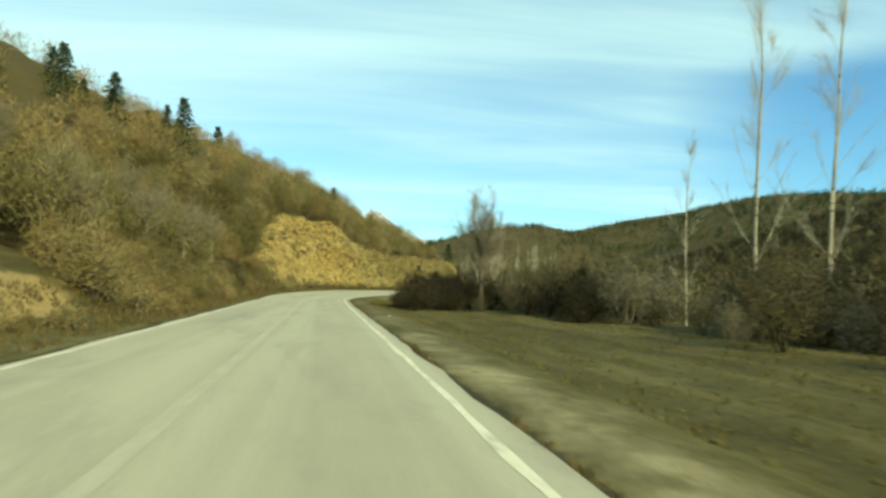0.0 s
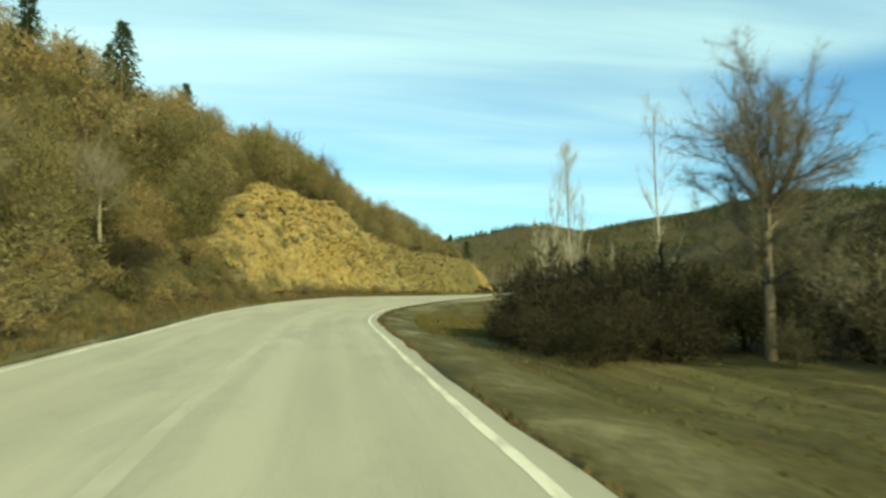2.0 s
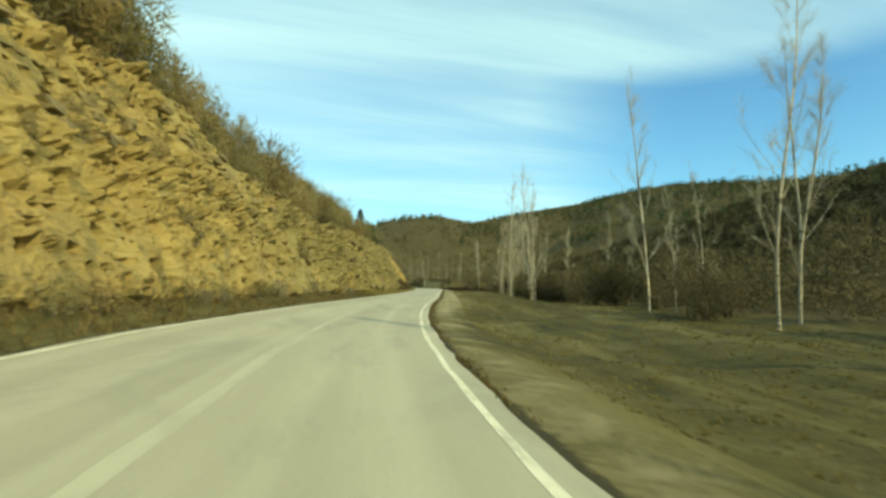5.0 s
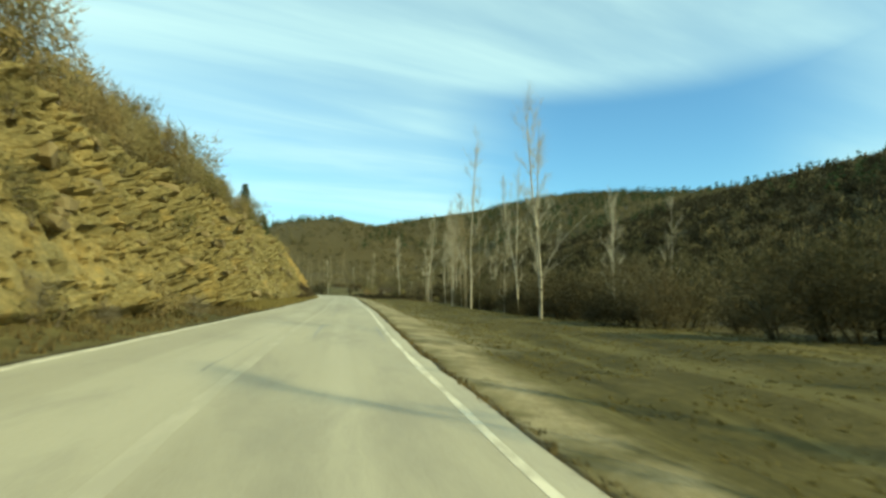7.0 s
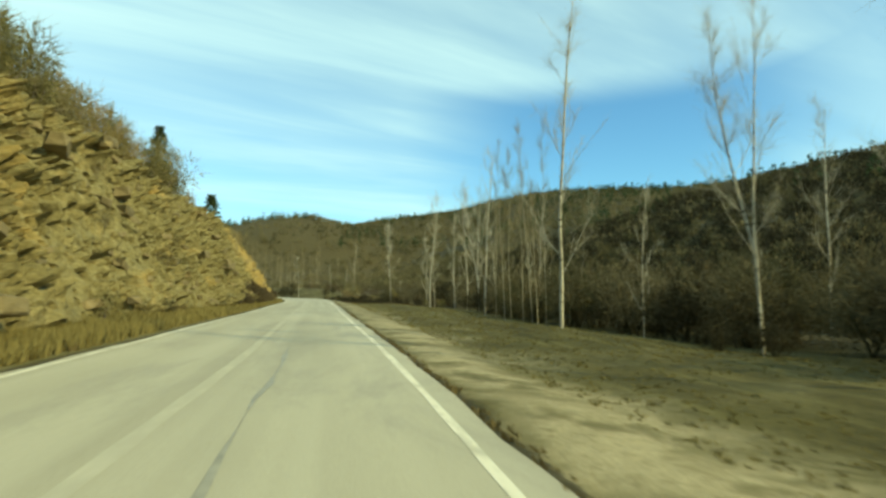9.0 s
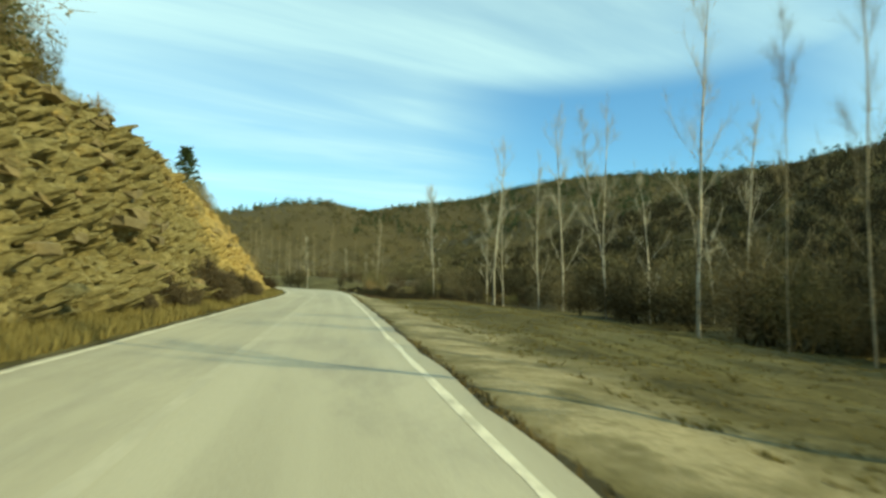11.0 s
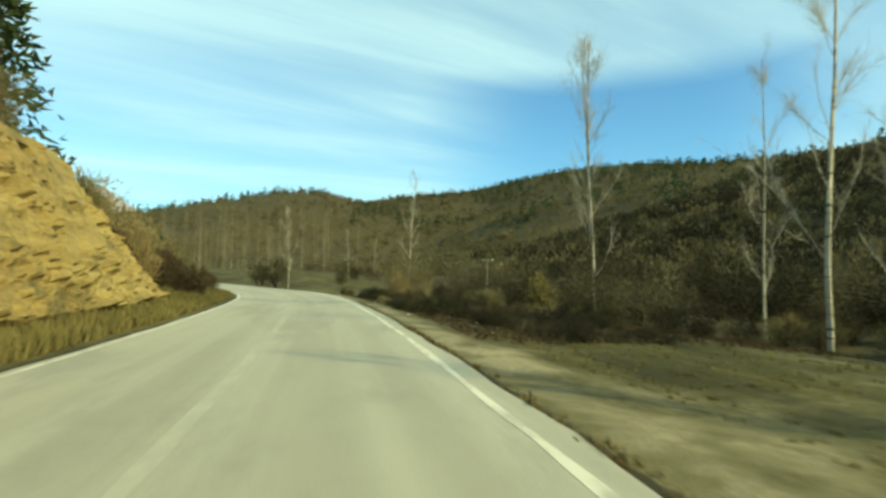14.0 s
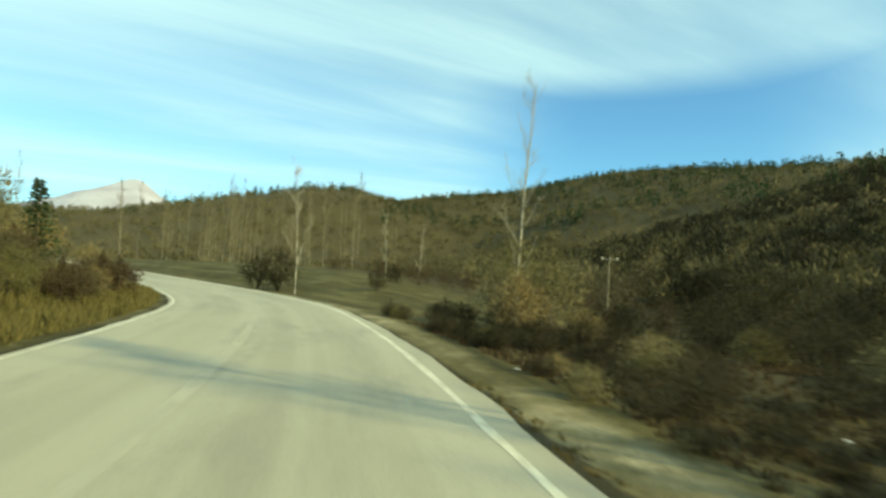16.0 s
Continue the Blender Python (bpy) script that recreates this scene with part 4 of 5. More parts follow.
for k in range(22):
    s = 82 + 1.3 * k
    top = float(np.interp(s, CUT_S, CUT_D) + np.interp(s, CUT_S, CUT_H) / np.interp(s, CUT_S, CUT_K))
    x, y = at(s, -(top + 0.8 + 4.0 * rng.random()))
    SHRUBS[k % 6].stand("scrub_oak", x, y, float(height(x, y)[0]) - 0.15, rng.random() * 360, 1.25 + 0.4 * rng.random(), "tall leafless scrub oak on the crest of the cutting", "shrub", "scrub along the crest", wide=0.8)
for k in range(24):
    s, d = 201 + 34 * rng.random(), 6.0 + 11 * rng.random()
    x, y = at(s, -d)
    SHRUBS[rng.integers(6)].stand("scrub_oak", x, y, float(height(x, y)[0]) - 0.15, rng.random() * 360, 0.22 + 0.07 * (d - 5) * (0.6 + 0.5 * rng.random()), "brown leafless scrub inside the bend", "shrub", "scrub inside the bend", wide=1.15)

for x, y, size in [(28.9, 198.6, 0.8), (27.6, 197.0, 0.7), (29.3, 209.0, 0.8), (28.6, 213.5, 1.25), (30.0, 216.6, 0.9), (31.0, 206.6, 0.7), (26.4, 206.0, 1.1)]:
    SHRUBS[int(y) % 6].stand("scrub_oak", x, y, float(height(x, y)[0]) - 0.15, 30 * x, size, "tall brown scrub oak inside the bend", "shrub", "scrub inside the bend")

# the woods farther up the slope
n = 1050
s, d = -40 + 250 * rng.random(n), 17 + 97 * rng.random(n)
s[800:], d[800:] = -40 + 110 * rng.random(250), 24 + 40 * rng.random(250)
x, y = at(s, -d)
low = [shrub_shape(150 + k, 4.2, 1.0, 380, 0.35, 2.0)[1] for k in range(5)]
me = mesh_object("hillside_woods", *merged(low, x, y, height(x, y) - 0.2, rng, 0.7, 1.4), M_OAKTWIG)
thing("hillside_woods", me, "brown leafless scrub woods covering the hillside", "woods", "stuff")

s, d = -8 + 80 * rng.random(430), 10 + 21 * rng.random(430)
x, y = at(s, -d)
low = [shrub_shape(160 + k, 3.6, 1.05, 760, 0.4, 1.35)[1] for k in range(5)]
me = mesh_object("slope_scrub", *merged(low, x, y, height(x, y) - 0.2, rng, 0.6, 1.2), M_OAKTWIG)
thing("slope_scrub", me, "dense brown and grey scrub on the slope above the road", "scrub", "stuff")

for k in range(18):
    s = 181 + 19 * rng.random()
    top = float(np.interp(s, CUT_S, CUT_D) + np.interp(s, CUT_S, CUT_H) / np.interp(s, CUT_S, CUT_K))
    x, y = at(s, -(top - 0.2 + 3.5 * rng.random()))
    SHRUBS[k % 6].stand("scrub_oak", x, y, float(height(x, y)[0]) - 0.15, 61 * k, 0.4 + 0.3 * rng.random(), "bushy scrub on the end of the cutting", "shrub", "scrub along the crest")

# bare trees among it, and dark brush added in place of shaded gaps
for s, d, size in [(24, 9.5, 0.42), (29, 12.0, 0.5), (34, 9.8, 0.46), (38.5, 12.5, 0.55), (43, 10.0, 0.48), (47, 13.0, 0.52), (52, 10.5, 0.5), (56, 13.5, 0.5), (31, 16.0, 0.5), (20, 12.5, 0.45)]:
    x, y = at(s, -d)
    SLOPE_OAK.stand("oak_tree", x, y, float(height(x, y)[0]) - 0.15, 97 * s, size, "small bare oak with grey limbs on the slope", "tree", "bare oaks on the slope")
for k in range(64):
    s, d = -2 + 66 * rng.random(), 6.9 + 15 * rng.random() ** 1.2
    if 6 < s < 19 and d < 9.6:
        continue
    x, y = at(s, -d)
    THICKETS[k % 4].stand("thicket", x, y, float(height(x, y)[0]) - 0.15, 59 * k, 0.22 + 0.3 * rng.random(), "low dark brush added for the shaded gaps between the scrub oaks", "bush", "scrub above the road", wide=1.3)

# bushes where the rock begins
for k in range(20):
    s, d = 55 + 12 * rng.random(), 6.6 + 5 * rng.random()
    x, y = at(s, -d)
    DRY_BUSHES[k % 3].stand("dry_bush", x, y, float(height(x, y)[0]) - 0.1, 61 * k, 0.3 + 0.3 * rng.random(), "leafless brown bush where the rock begins", "bush", "bushes on the bank", wide=1.1)

# thickets behind the pasture
count = 0
for k in range(44):
    s, l = 8 + 34 * rng.random(), 12.3 + 7.5 * rng.random()
    x, y = at(s, l)
    kind = (BRUSH[k % 4], GREY_BUSHES[k % 2], THICKETS[k % 4], BRUSH[k % 3])[k % 4]
    kind.stand("thicket", x, y, float(height(x, y)[0]) - 0.1, 77 * k, 0.5 + 0.75 * rng.random() ** 1.4, ("olive-brown leafless thicket", "grey twiggy thicket", "dark leafless thicket", "olive-brown leafless thicket")[k % 4] + " behind the grass verge", "bush", "thicket by the oak", wide=0.85 + 0.4 * rng.random())
for k in range(46):
    s, l = 84 + 76 * rng.random(), 13.5 + 4.5 * rng.random()
    x, y = at(s, l)
    BRUSH[k % 4].stand("thicket", x, y, float(height(x, y)[0]) - 0.1, 77 * k, 0.6 + 0.8 * rng.random(), "olive-brown leafless thicket at the back of the pasture", "bush", "thicket by the stream")


def thicket_front(s):
    """How far from the road the dark scrub by the stream begins."""
    return np.interp(s, [100, 106, 112, 128, 140, 156, 172, 186, 200, 216], [17, 15, 10.8, 11.5, 14.5, 14.5, 16, 17, 18, 18])


for k in range(26):
    x, y = 46 + 18 * rng.random(), 197 + 14 * rng.random()
    if (x - 35.5) < 1.25 * (y - 191) or x < 49:
        continue
    DARK_BUSHES[k % 3].stand("dark_bush", x, y, float(height(x, y)[0]) - 0.1, 83 * k, 0.5 + 0.45 * rng.random(), "dense dark scrub standing behind the low brush", "bush", "dark scrub by the stream", wide=1.2)
for k in range(64):
    s = 104 + 98 * rng.random()
    x, y = at(s, thicket_front(s) + 6.5 * rng.random() ** 1.3)
    DARK_BUSHES[k % 3].stand("dark_bush", x, y, float(height(x, y)[0]) - 0.1, 83 * k, 0.4 + 0.9 * rng.random() ** 1.5, "dense scrub standing by the stream, its shade put into the dark colour", "bush", "dark scrub by the stream", wide=1.15)

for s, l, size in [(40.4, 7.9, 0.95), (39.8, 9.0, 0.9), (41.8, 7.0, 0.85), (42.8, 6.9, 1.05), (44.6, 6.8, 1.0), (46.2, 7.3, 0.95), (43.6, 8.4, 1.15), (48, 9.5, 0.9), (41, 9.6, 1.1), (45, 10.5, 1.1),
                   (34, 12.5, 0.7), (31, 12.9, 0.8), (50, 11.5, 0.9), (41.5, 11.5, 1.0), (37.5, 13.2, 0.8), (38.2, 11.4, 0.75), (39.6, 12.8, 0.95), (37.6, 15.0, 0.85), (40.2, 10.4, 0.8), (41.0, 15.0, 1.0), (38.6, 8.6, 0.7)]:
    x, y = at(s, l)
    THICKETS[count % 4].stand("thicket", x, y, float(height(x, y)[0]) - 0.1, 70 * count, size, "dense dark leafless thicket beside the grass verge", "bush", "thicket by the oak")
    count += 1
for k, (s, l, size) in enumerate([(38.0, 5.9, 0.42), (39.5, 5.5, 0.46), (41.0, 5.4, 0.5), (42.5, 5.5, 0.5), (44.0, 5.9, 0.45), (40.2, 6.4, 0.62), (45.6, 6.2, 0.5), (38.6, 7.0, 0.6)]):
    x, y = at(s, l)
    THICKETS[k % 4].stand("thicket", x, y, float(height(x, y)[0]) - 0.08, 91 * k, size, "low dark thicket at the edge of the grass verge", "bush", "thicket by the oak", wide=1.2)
for k, (s, l, size) in enumerate([(36.8, 10.2, 0.55), (39.5, 9.6, 0.7), (40.5, 12.0, 0.9), (36.0, 12.4, 0.8), (43.5, 6.6, 0.6), (33.0, 11.6, 0.6)]):
    x, y = at(s, l)
    BRUSH[k % 4].stand("twiggy_bush", x, y, float(height(x, y)[0]) - 0.1, 77 * k, size * 0.8, "olive-brown twiggy bush round the foot of the oak", "bush", "thicket by the oak")
n = 600
s, l = -10 + 270 * rng.random(n), 16.5 + 30 * rng.random(n) ** 1.35
l = l - 3 * smooth(s, 192, 202) * (1 - smooth(s, 206, 214))
x, y = at(s, l)
low = (s > 186) & (l < 30)
dark = [shrub_shape(180 + k, 3.6, 1.15, 560, 0.08, 1.5)[1] for k in range(5)]
me = mesh_object("stream_thickets", *merged(dark, x[~low], y[~low], height(x[~low], y[~low]) - 0.2, rng, 0.6, 1.35), M_MIDTWIG)
thing("stream_thickets", me, "dark tangled winter thickets along the stream", "thicket", "stuff")
me = mesh_object("low_brush", *merged(dark, x[low], y[low], height(x[low], y[low]) - 0.1, rng, 0.28, 0.55), M_REDTWIG)
thing("low_brush", me, "low red-brown winter brush between the road and the stream", "brush", "stuff")


def clump_shape(seed, n=36, tall=7.0, fine=1.0):
    """The bare head of a far tree: a loose dome of upright twig sprays."""
    rng_ = np.random.default_rng(seed)
    c = rng_.normal(size=(n, 3))
    c /= np.linalg.norm(c, axis=1, keepdims=True)
    c[:, 2] = np.abs(c[:, 2])
    start = c * np.array((tall * 0.34, tall * 0.34, tall * 0.5)) * (0.3 + 0.7 * rng_.random((n, 1))) + (0, 0, tall * 0.12)
    return blades(start, c * 0.6 + rng_.normal(size=(n, 3)) * 0.55 + (0, 0, 0.45), 0.7 + 0.9 * rng_.random(n), (0.3 + 0.5 * rng_.random(n)) * fine, rng_)


clumps = [clump_shape(300 + k) for k in range(6)]
x1, y1 = scatter(rng, 6600, -60, 800, 105, 320)
x2, y2 = scatter(rng, 2600, 330, 720, -330, 60)
x3, y3 = scatter(rng, 700, 395, 760, 50, 110)
x, y = np.concatenate([x1, x2, x3]), np.concatenate([y1, y2, y3])
me = mesh_object("valley_woods", *merged(clumps, x, y, height(x, y) - 0.5, rng, 0.55, 1.0), M_FARWOODS)
thing("valley_woods", me, "grey-brown leafless woods on the far valley side", "woods", "stuff")
# the shade on this part of the slope is painted as a darker twig colour
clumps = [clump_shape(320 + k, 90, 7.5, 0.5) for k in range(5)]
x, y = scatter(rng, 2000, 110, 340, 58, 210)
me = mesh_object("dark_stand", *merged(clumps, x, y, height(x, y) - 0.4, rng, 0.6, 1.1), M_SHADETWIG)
thing("dark_stand", me, "denser stand of bare trees on the valley side, coloured as in shade", "woods", "stuff")
clumps = [clump_shape(310 + k, 95, 6.0, 0.42) for k in range(6)]
x, y = scatter(rng, 2500, -40, 420, 36, 110)
me = mesh_object("stream_woods", *merged(clumps, x, y, height(x, y) - 0.4, rng, 0.5, 1.1), M_FARWOODS)
thing("stream_woods", me, "bare grey-brown trees on the slope beyond the stream", "woods", "stuff")


def spire_shape(seed, n=34, tall=8.0):
    r = np.random.default_rng(seed)
    t, a = r.random(n) ** 1.3, r.random(n) * 6.28
    out = np.stack([np.cos(a), np.sin(a), a * 0], 1)
    start = out * (0.16 * tall * (1 - t) * (0.4 + 0.6 * r.random(n)))[:, None] + np.stack([a * 0, a * 0, tall * (0.1 + 0.85 * t)], 1)
    return blades(start, out + r.normal(size=(n, 3)) * 0.3, 0.9 + 0.9 * r.random(n), 0.5 + 0.5 * r.random(n), r)


x1, y1 = scatter(rng, 2300, 60, 760, 120, 322)
x2, y2 = scatter(rng, 1100, 520, 720, -260, 120)
x, y = np.concatenate([x1, x2]), np.concatenate([y1, y2])
z = height(x, y)
stand = fbm(x * 0.02, y * 0.02, 123) + 0.3 * smooth(z, 45, 75)
x, y, z = x[stand > 0.6], y[stand > 0.6], z[stand > 0.6]
me = mesh_object("far_conifers", *merged([spire_shape(340 + k) for k in range(4)], x, y, z - 0.5, rng, 0.5, 1.0), M_CONIFER)
thing("far_conifers", me, "dark conifers scattered through the far woods and along the ridge", "woods", "stuff")

# pale stands of poplar by the stream and at the bend
count = 0
for k in range(110):
    x, y = 12 + 52 * rng.random(), 258 + 64 * rng.random()
    sl, ll = road_coords(x, y)
    if -7 < ll[0] < 17:
        continue
    FAR_POPLARS[rng.integers(4)].stand("poplar_tree", x, y, float(height(x, y)[0]) - 0.2, rng.random() * 360, 0.7 + 0.4 * rng.random(),
                                   "slender bare poplar in a pale stand of its kind", "tree", "poplars in the valley stand", wide=0.8)

for x, y, tall in [(29.9, 138.9, 10.0), (32.6, 141.8, 11.5), (32.0, 139.8, 9.0), (30.5, 137.1, 11.0), (28.8, 134.6, 8.0), (33.1, 138.9, 12.0), (32.5, 135.3, 7.0), (33.0, 144.0, 9.5)]:
    FAR_POPLARS[int(x * 10) % 4].stand("poplar_tree", x, y, float(height(x, y)[0]) - 0.1, 90 * x, tall / 13.0, "slender bare poplar in a small roadside grove", "tree", "poplars in the grove", wide=0.75)

def fallen_log():
    segs = []
    r = np.random.default_rng(3)
    x0, y0, x1, y1 = 13.5, 75.5, 8.2, 61.5
    p = None
    for k in range(9):
        f = k / 8
        x, y = x0 + (x1 - x0) * f + r.normal() * 0.08, y0 + (y1 - y0) * f + r.normal() * 0.08
        q = np.array((x, y, float(height(x, y)[0]) + 0.06 + 0.03 * r.random()))
        if p is not None:
            segs.append((p, q, 0.1 - 0.007 * k, 0.093 - 0.007 * k))
            if k in (5, 7):
                segs.append((q, q + np.array((0.5, -0.4, 0.3)), 0.03, 0.012))
        p = q
    me = mesh_object("fallen_log", *tubes(segs, 8), M_BARK, True)
    thing("fallen_log", me, "weathered fallen trunk lying on the pasture", "log")


fallen_log()

# ---------------------------------------------------------------- far mountain
def build_mountain():
    a = np.linspace(-1, 1, 90)
    xx, yy = np.meshgrid(a, a, indexing="ij")
    r = np.hypot(xx, yy)
    z = np.clip(1 - r, 0, 1) ** 1.1 * (0.75 + 0.5 * fbm(xx * 3 + 5, yy * 3, 77)) * 415
    x, y = xx * 1350 - 60, yy * 1500 + 3300
    me = mesh_object("mountain", np.stack([x.ravel(), y.ravel(), z.ravel() - 30], 1), grid_faces(90, 90)[:, ::-1], M_SNOW, True)
    thing("backdrop_mountain", me, "distant snow-covered mountain with pale haze in its colour", "mountain", "structure")


build_mountain()


# ---------------------------------------------------------------- grass, litter, loose rock
def tuft_shape(seed, n=6, tall=0.22, lean=0.7):
    r = np.random.default_rng(seed)
    a = r.random(n) * 6.28
    start = np.stack([np.cos(a), np.sin(a), a * 0], 1) * 0.06 * r.random((n, 1))
    way = np.stack([np.cos(a) * lean * r.random(n), np.sin(a) * lean * r.random(n), np.ones(n)], 1)
    return blades(start, way, tall * (0.5 + 0.8 * r.random(n)), 0.018 + 0.02 * r.random(n), r)


def sow(name, label, n, s0, s1, l_of, mat, tall, lo=0.6, hi=1.5, patch=0.0):
    s = s0 + (s1 - s0) * rng.random(n)
    l = l_of(rng.random(n), s)
    x, y = at(s, l)
    keep = fbm(x * 0.25, y * 0.25, 91) > patch
    x, y, s, l = x[keep], y[keep], s[keep], l[keep]
    shapes = [tuft_shape(400 + k, 6, tall) for k in range(6)]
    me = mesh_object(name, *merged(shapes, x, y, height(x, y, s, l) - 0.03, rng, lo, hi), mat)
    thing(name, me, label, "grass", "stuff")


sow("pasture_grass", "short dry winter grass on the pasture", 32000, -8, 205, lambda q, s: 3.9 + 11.5 * q ** 1.2, M_GRASS, 0.06, patch=0.3)
sow("verge_grass", "golden dry grass below the cutting", 15000, 122, 199, lambda q, s: -4.8 - 2.0 * q, M_GOLD, 0.26, patch=0.3)
sow("bank_grass", "withered brown grass along the roadside bank", 7500, -6, 128, lambda q, s: -4.8 - 2.8 * q, M_BROWNGRASS, 0.15, patch=0.3)
sow("edge_grass", "dark tufts of grass along the broken asphalt edge", 2600, 0, 205, lambda q, s: 1.84 + 0.3 * q ** 1.6, M_BROWNGRASS, 0.06, patch=0.4)
sow("bend_grass", "withered golden grass inside the bend", 8000, 184, 240, lambda q, s: -4.85 - 3.0 * q, M_DRYGRASS, 0.2, patch=0.25)
sow("brush_grass", "rough brown grass between the low brush", 9000, 187, 216, lambda q, s: 3.2 + 11 * q, M_REDTWIG, 0.1, patch=0.2)
sow("tall_grass", "tall yellow grass on the inner verge", 12000, 46, 63, lambda q, s: 3.6 + 4.6 * q, M_DRYGRASS, 0.11, patch=0.33)

# low scrub at the foot of the cutting and on its ledges
for k in range(150):
    s = 5 + 190 * rng.random()
    if k < 100:
        d = np.interp(s, CUT_S, CUT_D) - 0.7 + 1.1 * rng.random()
        if 6 < s < 20:
            continue
        x, y = at(s, -d)
        z, size = float(height(x, y)[0]), 0.16 + 0.22 * rng.random() ** 1.5
    else:
        s = 50 + 135 * rng.random()
        x, y, z = (float(c) for c in face_place(np.array([s]), np.array([0.2 + 0.75 * rng.random()]))[0])
        size = 0.12 + 0.2 * rng.random()
    DRY_BUSHES[rng.integers(3)].stand("dry_bush", x, y, z - 0.08, rng.random() * 360, size, "low dry bush growing on the rocky bank", "bush", "bushes on the bank", wide=1.25)
for s, d, size in [(167.9, 5.85, 0.6), (169.9, 5.9, 0.4), (179.0, 5.75, 0.44), (180.6, 5.9, 0.3), (173.2, 6.0, 0.26), (164.0, 5.9, 0.28), (161.4, 5.9, 0.34), (158.5, 6.0, 0.25), (176.0, 6.1, 0.3), (183.0, 6.0, 0.34)]:
    x, y = at(s, -d)
    ROUND_BUSHES[int(s) % 2].stand("round_bush", x, y, float(height(x, y)[0]) - 0.1, 31 * s, size * 1.3, "rounded grey-brown leafless bush below the rock", "bush", "bushes on the bank", wide=1.2)
for s, d, size in [(158, 6.2, 0.3), (136, 6.4, 0.3), (139, 6.2, 0.35), (175.8, 6.0, 0.62), (177.4, 6.4, 0.55)]:
    x, y = at(s, -d)
    THICKETS[int(s) % 4].stand("thicket", x, y, float(height(x, y)[0]) - 0.1, 31 * s, size, "grey leafless bush at the foot of the cutting", "bush", "bushes on the bank", wide=1.1)

for k in range(110):
    s, d = -4 + 70 * rng.random(), 5.3 + 2.6 * rng.random()
    if 6 < s < 19 and d > 6.1:
        continue
    x, y = at(s, -d)
    DRY_BUSHES[rng.integers(3)].stand("dry_bush", x, y, float(height(x, y)[0]) - 0.08, rng.random() * 360, (0.1 + 0.13 * rng.random()) * (0.5 + 0.5 * (d - 4.3)), "low rough brown bush on the earth bank", "bush", "bushes on the bank", wide=1.3)
for x, y, size in [(46.6, 207.6, 0.8), (47.6, 206.3, 0.7), (45.6, 205.4, 0.55)]:
    SHRUBS[int(y) % 6].stand("scrub_oak", x, y, float(height(x, y)[0]) - 0.1, 20 * x, size, "reddish-brown leafless bush below a poplar", "bush", "brush by the bend")

for k in range(56):
    s = 57 + 58 * rng.random()
    d = np.interp(s, CUT_S, CUT_D) - 1.4 + 2.0 * rng.random()
    x, y = at(s, -d)
    kind = GREY_BUSHES[k % 2] if k % 3 == 0 else DRY_BUSHES[k % 3]
    size = (0.14 + 0.2 * rng.random()) * (1.3 if k % 3 == 0 else 1.0)
    kind.stand("dry_bush", x, y, float(height(x, y)[0]) - 0.08, 47 * k, size, "grey-brown bush at the foot of the ochre slope", "bush", "bushes on the bank", wide=1.25)
for k in range(46):
    s = 62 + 58 * rng.random()
    x, y, z = (float(c) for c in face_place(np.array([s]), np.array([0.25 + 0.7 * rng.random()]))[0])
    DRY_BUSHES[k % 3].stand("dry_bush", x, y, z - 0.08, 47 * k, 0.12 + 0.2 * rng.random(), "small olive-brown bush rooted on a rock ledge", "bush", "bushes on the bank", wide=1.3)

# tall dark scrub beyond the brush of the bend
for k in range(30):
    s = 206 + 32 * rng.random()
    x, y = at(s, 29 + 15 * rng.random() + 0.25 * (s - 206))
    DARK_BUSHES[k % 3].stand("dark_bush", x, y, float(height(x, y)[0]) - 0.1, 83 * k, 1.1 + 0.8 * rng.random(), "tall dark scrub standing beyond the brush", "bush", "dark scrub by the stream", wide=1.2)

# brush close by the bend; its shade is put into the dark twig colour
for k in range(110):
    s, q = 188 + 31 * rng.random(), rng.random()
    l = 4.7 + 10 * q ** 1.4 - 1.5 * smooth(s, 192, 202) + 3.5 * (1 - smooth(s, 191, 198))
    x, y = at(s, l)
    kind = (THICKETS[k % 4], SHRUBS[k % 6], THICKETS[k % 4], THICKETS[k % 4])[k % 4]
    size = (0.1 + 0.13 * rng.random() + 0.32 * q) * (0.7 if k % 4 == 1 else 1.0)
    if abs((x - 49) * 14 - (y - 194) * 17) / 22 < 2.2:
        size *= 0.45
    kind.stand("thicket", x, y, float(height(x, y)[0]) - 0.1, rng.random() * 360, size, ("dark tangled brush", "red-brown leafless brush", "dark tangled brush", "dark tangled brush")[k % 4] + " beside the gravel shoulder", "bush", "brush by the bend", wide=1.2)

# extra low brush to darken this ground, shade carried by its twig colour
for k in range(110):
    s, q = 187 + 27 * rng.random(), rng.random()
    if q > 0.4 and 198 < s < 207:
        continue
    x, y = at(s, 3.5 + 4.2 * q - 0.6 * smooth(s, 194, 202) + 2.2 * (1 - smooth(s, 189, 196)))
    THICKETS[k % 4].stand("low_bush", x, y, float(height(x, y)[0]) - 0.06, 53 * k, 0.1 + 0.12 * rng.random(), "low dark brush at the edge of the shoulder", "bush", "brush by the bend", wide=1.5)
for k in range(16):
    s = 192 + 20 * rng.random()
    x, y = at(s, 9 + 8 * rng.random())
    if abs((x - 49) * 14 - (y - 194) * 17) / 22 < 2.5 or s > 204:
        continue
    BRUSH[k % 4].stand("thicket", x, y, float(height(x, y)[0]) - 0.1, 53 * k, 0.5 + 0.35 * rng.random(), "olive-brown leafless thicket behind the low brush", "bush", "brush by the bend", wide=1.1)

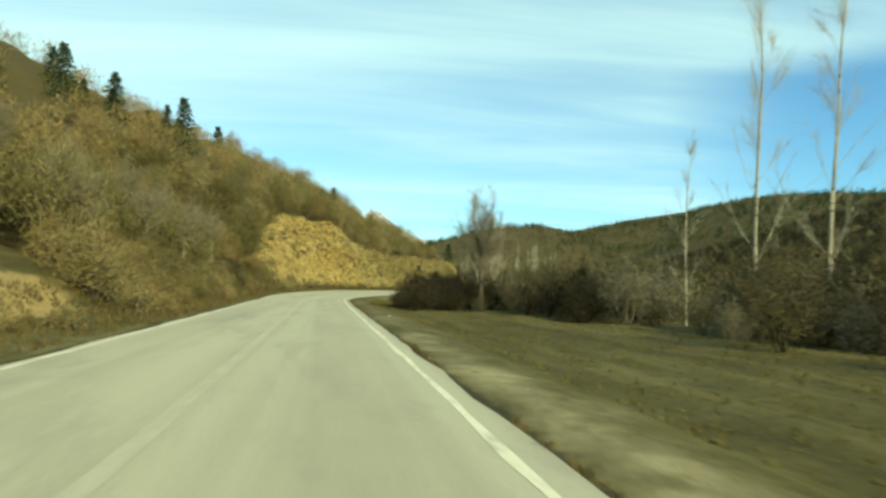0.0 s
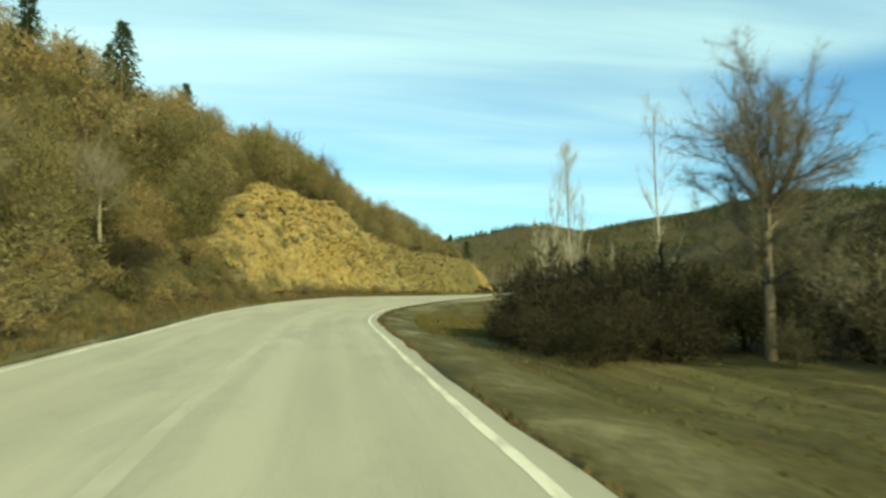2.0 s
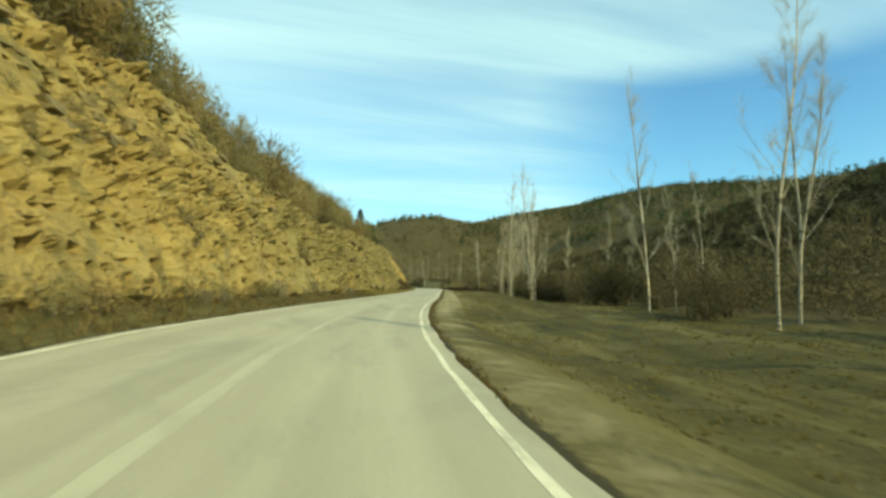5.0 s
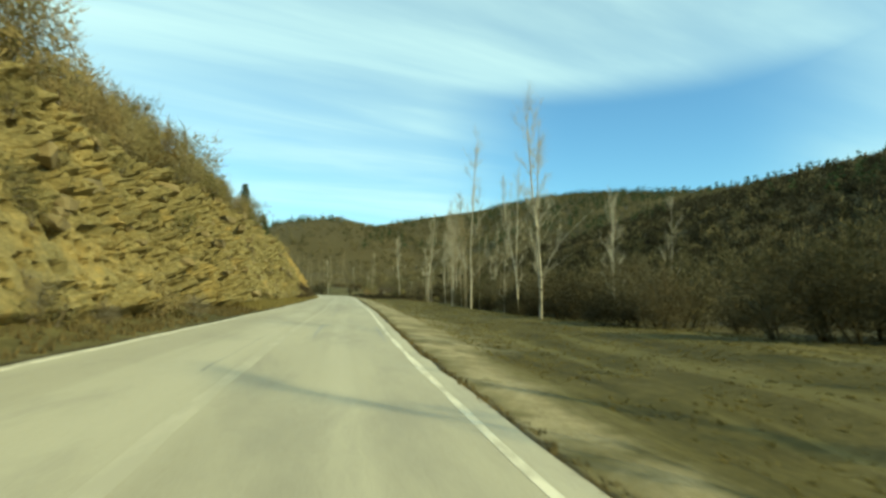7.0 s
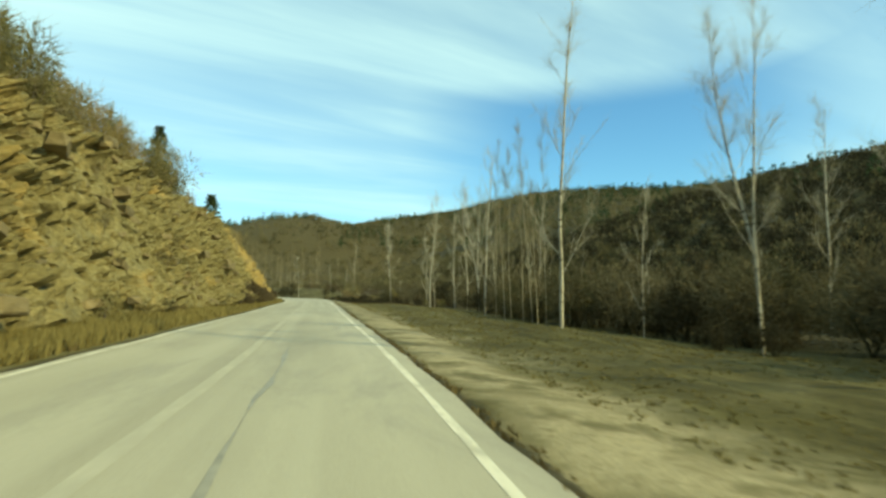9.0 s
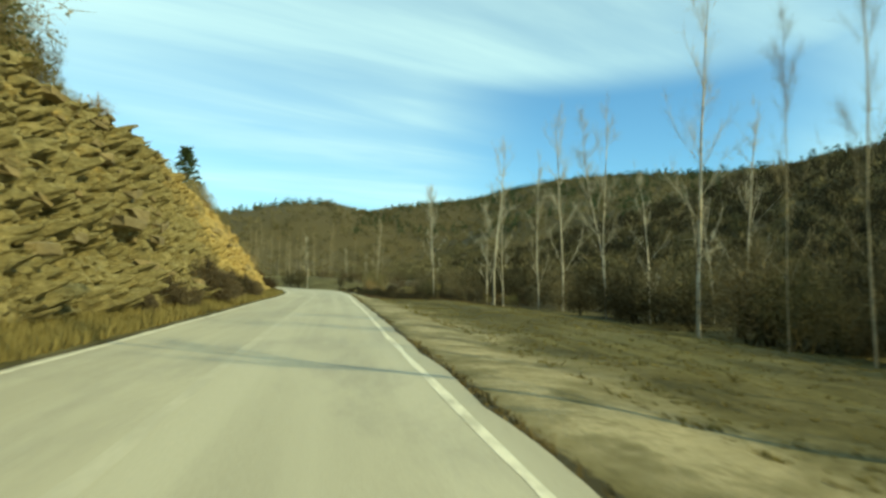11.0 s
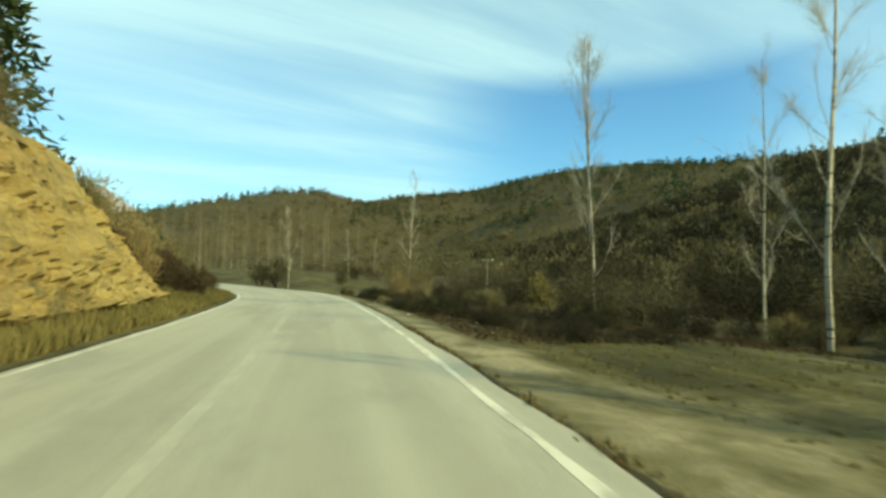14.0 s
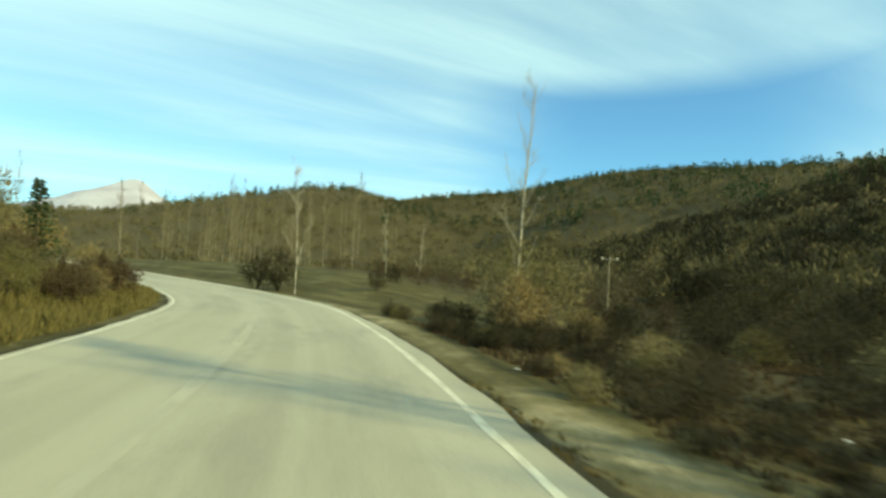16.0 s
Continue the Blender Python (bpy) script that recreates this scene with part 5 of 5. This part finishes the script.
# brown bushes on the bank inside the bend
for k in range(24):
    s = 199 + 25 * rng.random()
    x, y = at(s, -(6.3 + 3.2 * rng.random()))
    kind = RED_BUSHES[k % 2] if k % 3 else BRUSH[k % 4]
    kind.stand("round_bush", x, y, float(height(x, y)[0]) - 0.08, 67 * k, 0.26 + 0.3 * rng.random(), "brown leafless bush on the bank inside the bend", "bush", "scrub inside the bend", wide=1.2)

# single bushes seen beyond the bend
for x, y, size in [(44.1, 234.3, 1.0), (42.6, 236.0, 0.8), (49.7, 228.6, 0.5), (54.0, 236.0, 0.5)]:
    DARK_BUSHES[int(x) % 3].stand("evergreen_bush", x, y, float(height(x, y)[0]) - 0.1, 20, size * 1.25, "dark rounded bush standing alone on the meadow", "bush")

STRAW = Plant("straw_bush", *shrub_shape(260, 2.0, 0.85, 1500, 0.5, 2.2), M_BARK, M_GOLD)
STRAW.stand("straw_bush", 49.0, 194.1, float(height(49.0, 194.1)[0]) - 0.1, 0, 1.25, "pale straw-coloured dead bush among the brush", "bush")


def crossarm_post(x, y):
    """A short weathered post with a crossarm and two knobs on it."""
    z = float(height(x, y)[0])
    ob = tagged(new("wooden_post"), "weathered wooden post with a crossarm among the brush", "post")
    ob.matrix_basis = pose(x, y, z - 0.2, 0, 1.5, -40)
    r = np.random.default_rng(4)
    top = 3.3 - z + 0.35
    rings = [(np.array((r.normal() * 0.01, r.normal() * 0.01, top * k / 5)), 0.075 - 0.005 * k) for k in range(6)]
    part_of(ob, "post", mesh_object("post", *tubes([(p, q, a, b) for (p, a), (q, b) in zip(rings, rings[1:])], 8), M_GREYBARK, True))
    arm = [((-0.62, 0.09, top - 0.25), (0.0, 0.09, top - 0.23), 0.05, 0.055), ((0.0, 0.09, top - 0.23), (0.62, 0.09, top - 0.26), 0.055, 0.05)]
    part_of(ob, "crossarm", mesh_object("crossarm", *tubes(arm, 6), M_GREYBARK))
    for side in (-0.5, 0.5):
        part_of(ob, "insulator", mesh_object("insulator", *tubes([((side, 0.09, top - 0.2), (side, 0.09, top - 0.08), 0.045, 0.03)], 8), M_LITTER, True))


crossarm_post(63.3, 220.3)
LITTER = [(41.0, 198.8), (42.5, 194.6), (39.5, 188.6), (38.9, 186.1), (39.5, 186.4), (39.0, 185.5), (39.2, 184.8), (37.7, 188.1), (40.8, 186.1), (37.6, 182.6), (0.3, 27.5), (34.5, 170.2), (33.5, 168.6)]
for k, (x, y) in enumerate(LITTER):
    bm = bmesh.new()
    bmesh.ops.create_grid(bm, x_segments=5, y_segments=4, size=0.5)
    for v in bm.verts:
        v.co = Vector((v.co.x * 0.1, v.co.y * 0.07, 0.04 + 0.05 * noise.noise(v.co * 4 + Vector((k, 0, 0)))))
    bmesh.ops.solidify(bm, geom=bm.faces[:], thickness=0.012)
    me = bpy.data.meshes.new("litter")
    bm.to_mesh(me)
    bm.free()
    me.materials.append(M_LITTER)
    ob = thing("litter", me, "crumpled white scrap lying in the grass", "litter", group="scraps on the verge")
    ob.matrix_basis = pose(x, y, float(height(x, y)[0]) - 0.03, 0, 0, 40 * k)

BLOCKS = [block_mesh(500 + k) for k in range(8)]
for k in range(290):
    s = rng.choice([105 + 62 * rng.random(), 56 + 50 * rng.random(), 160 + 26 * rng.random()], p=[0.62, 0.26, 0.12])
    f = 0.12 + 0.8 * rng.random()
    p = face_place(np.array([s]), np.array([f]))[0]
    if s < 105:
        f = 0.45 + 0.45 * rng.random()
        p = face_place(np.array([s]), np.array([f]))[0]
    ob = new("rock", BLOCKS[rng.integers(8)])
    ob.parent = rock_face
    size = 0.3 + 0.6 * rng.random() ** 2
    turn = -math.degrees(np.interp(s, S, HEAD)) + 90 + rng.normal() * 14
    ob.matrix_basis = pose(*p, rng.normal() * 7, rng.normal() * 7, turn) @ Matrix.Diagonal((size * (1.2 + 0.8 * rng.random()), size, size, 1))
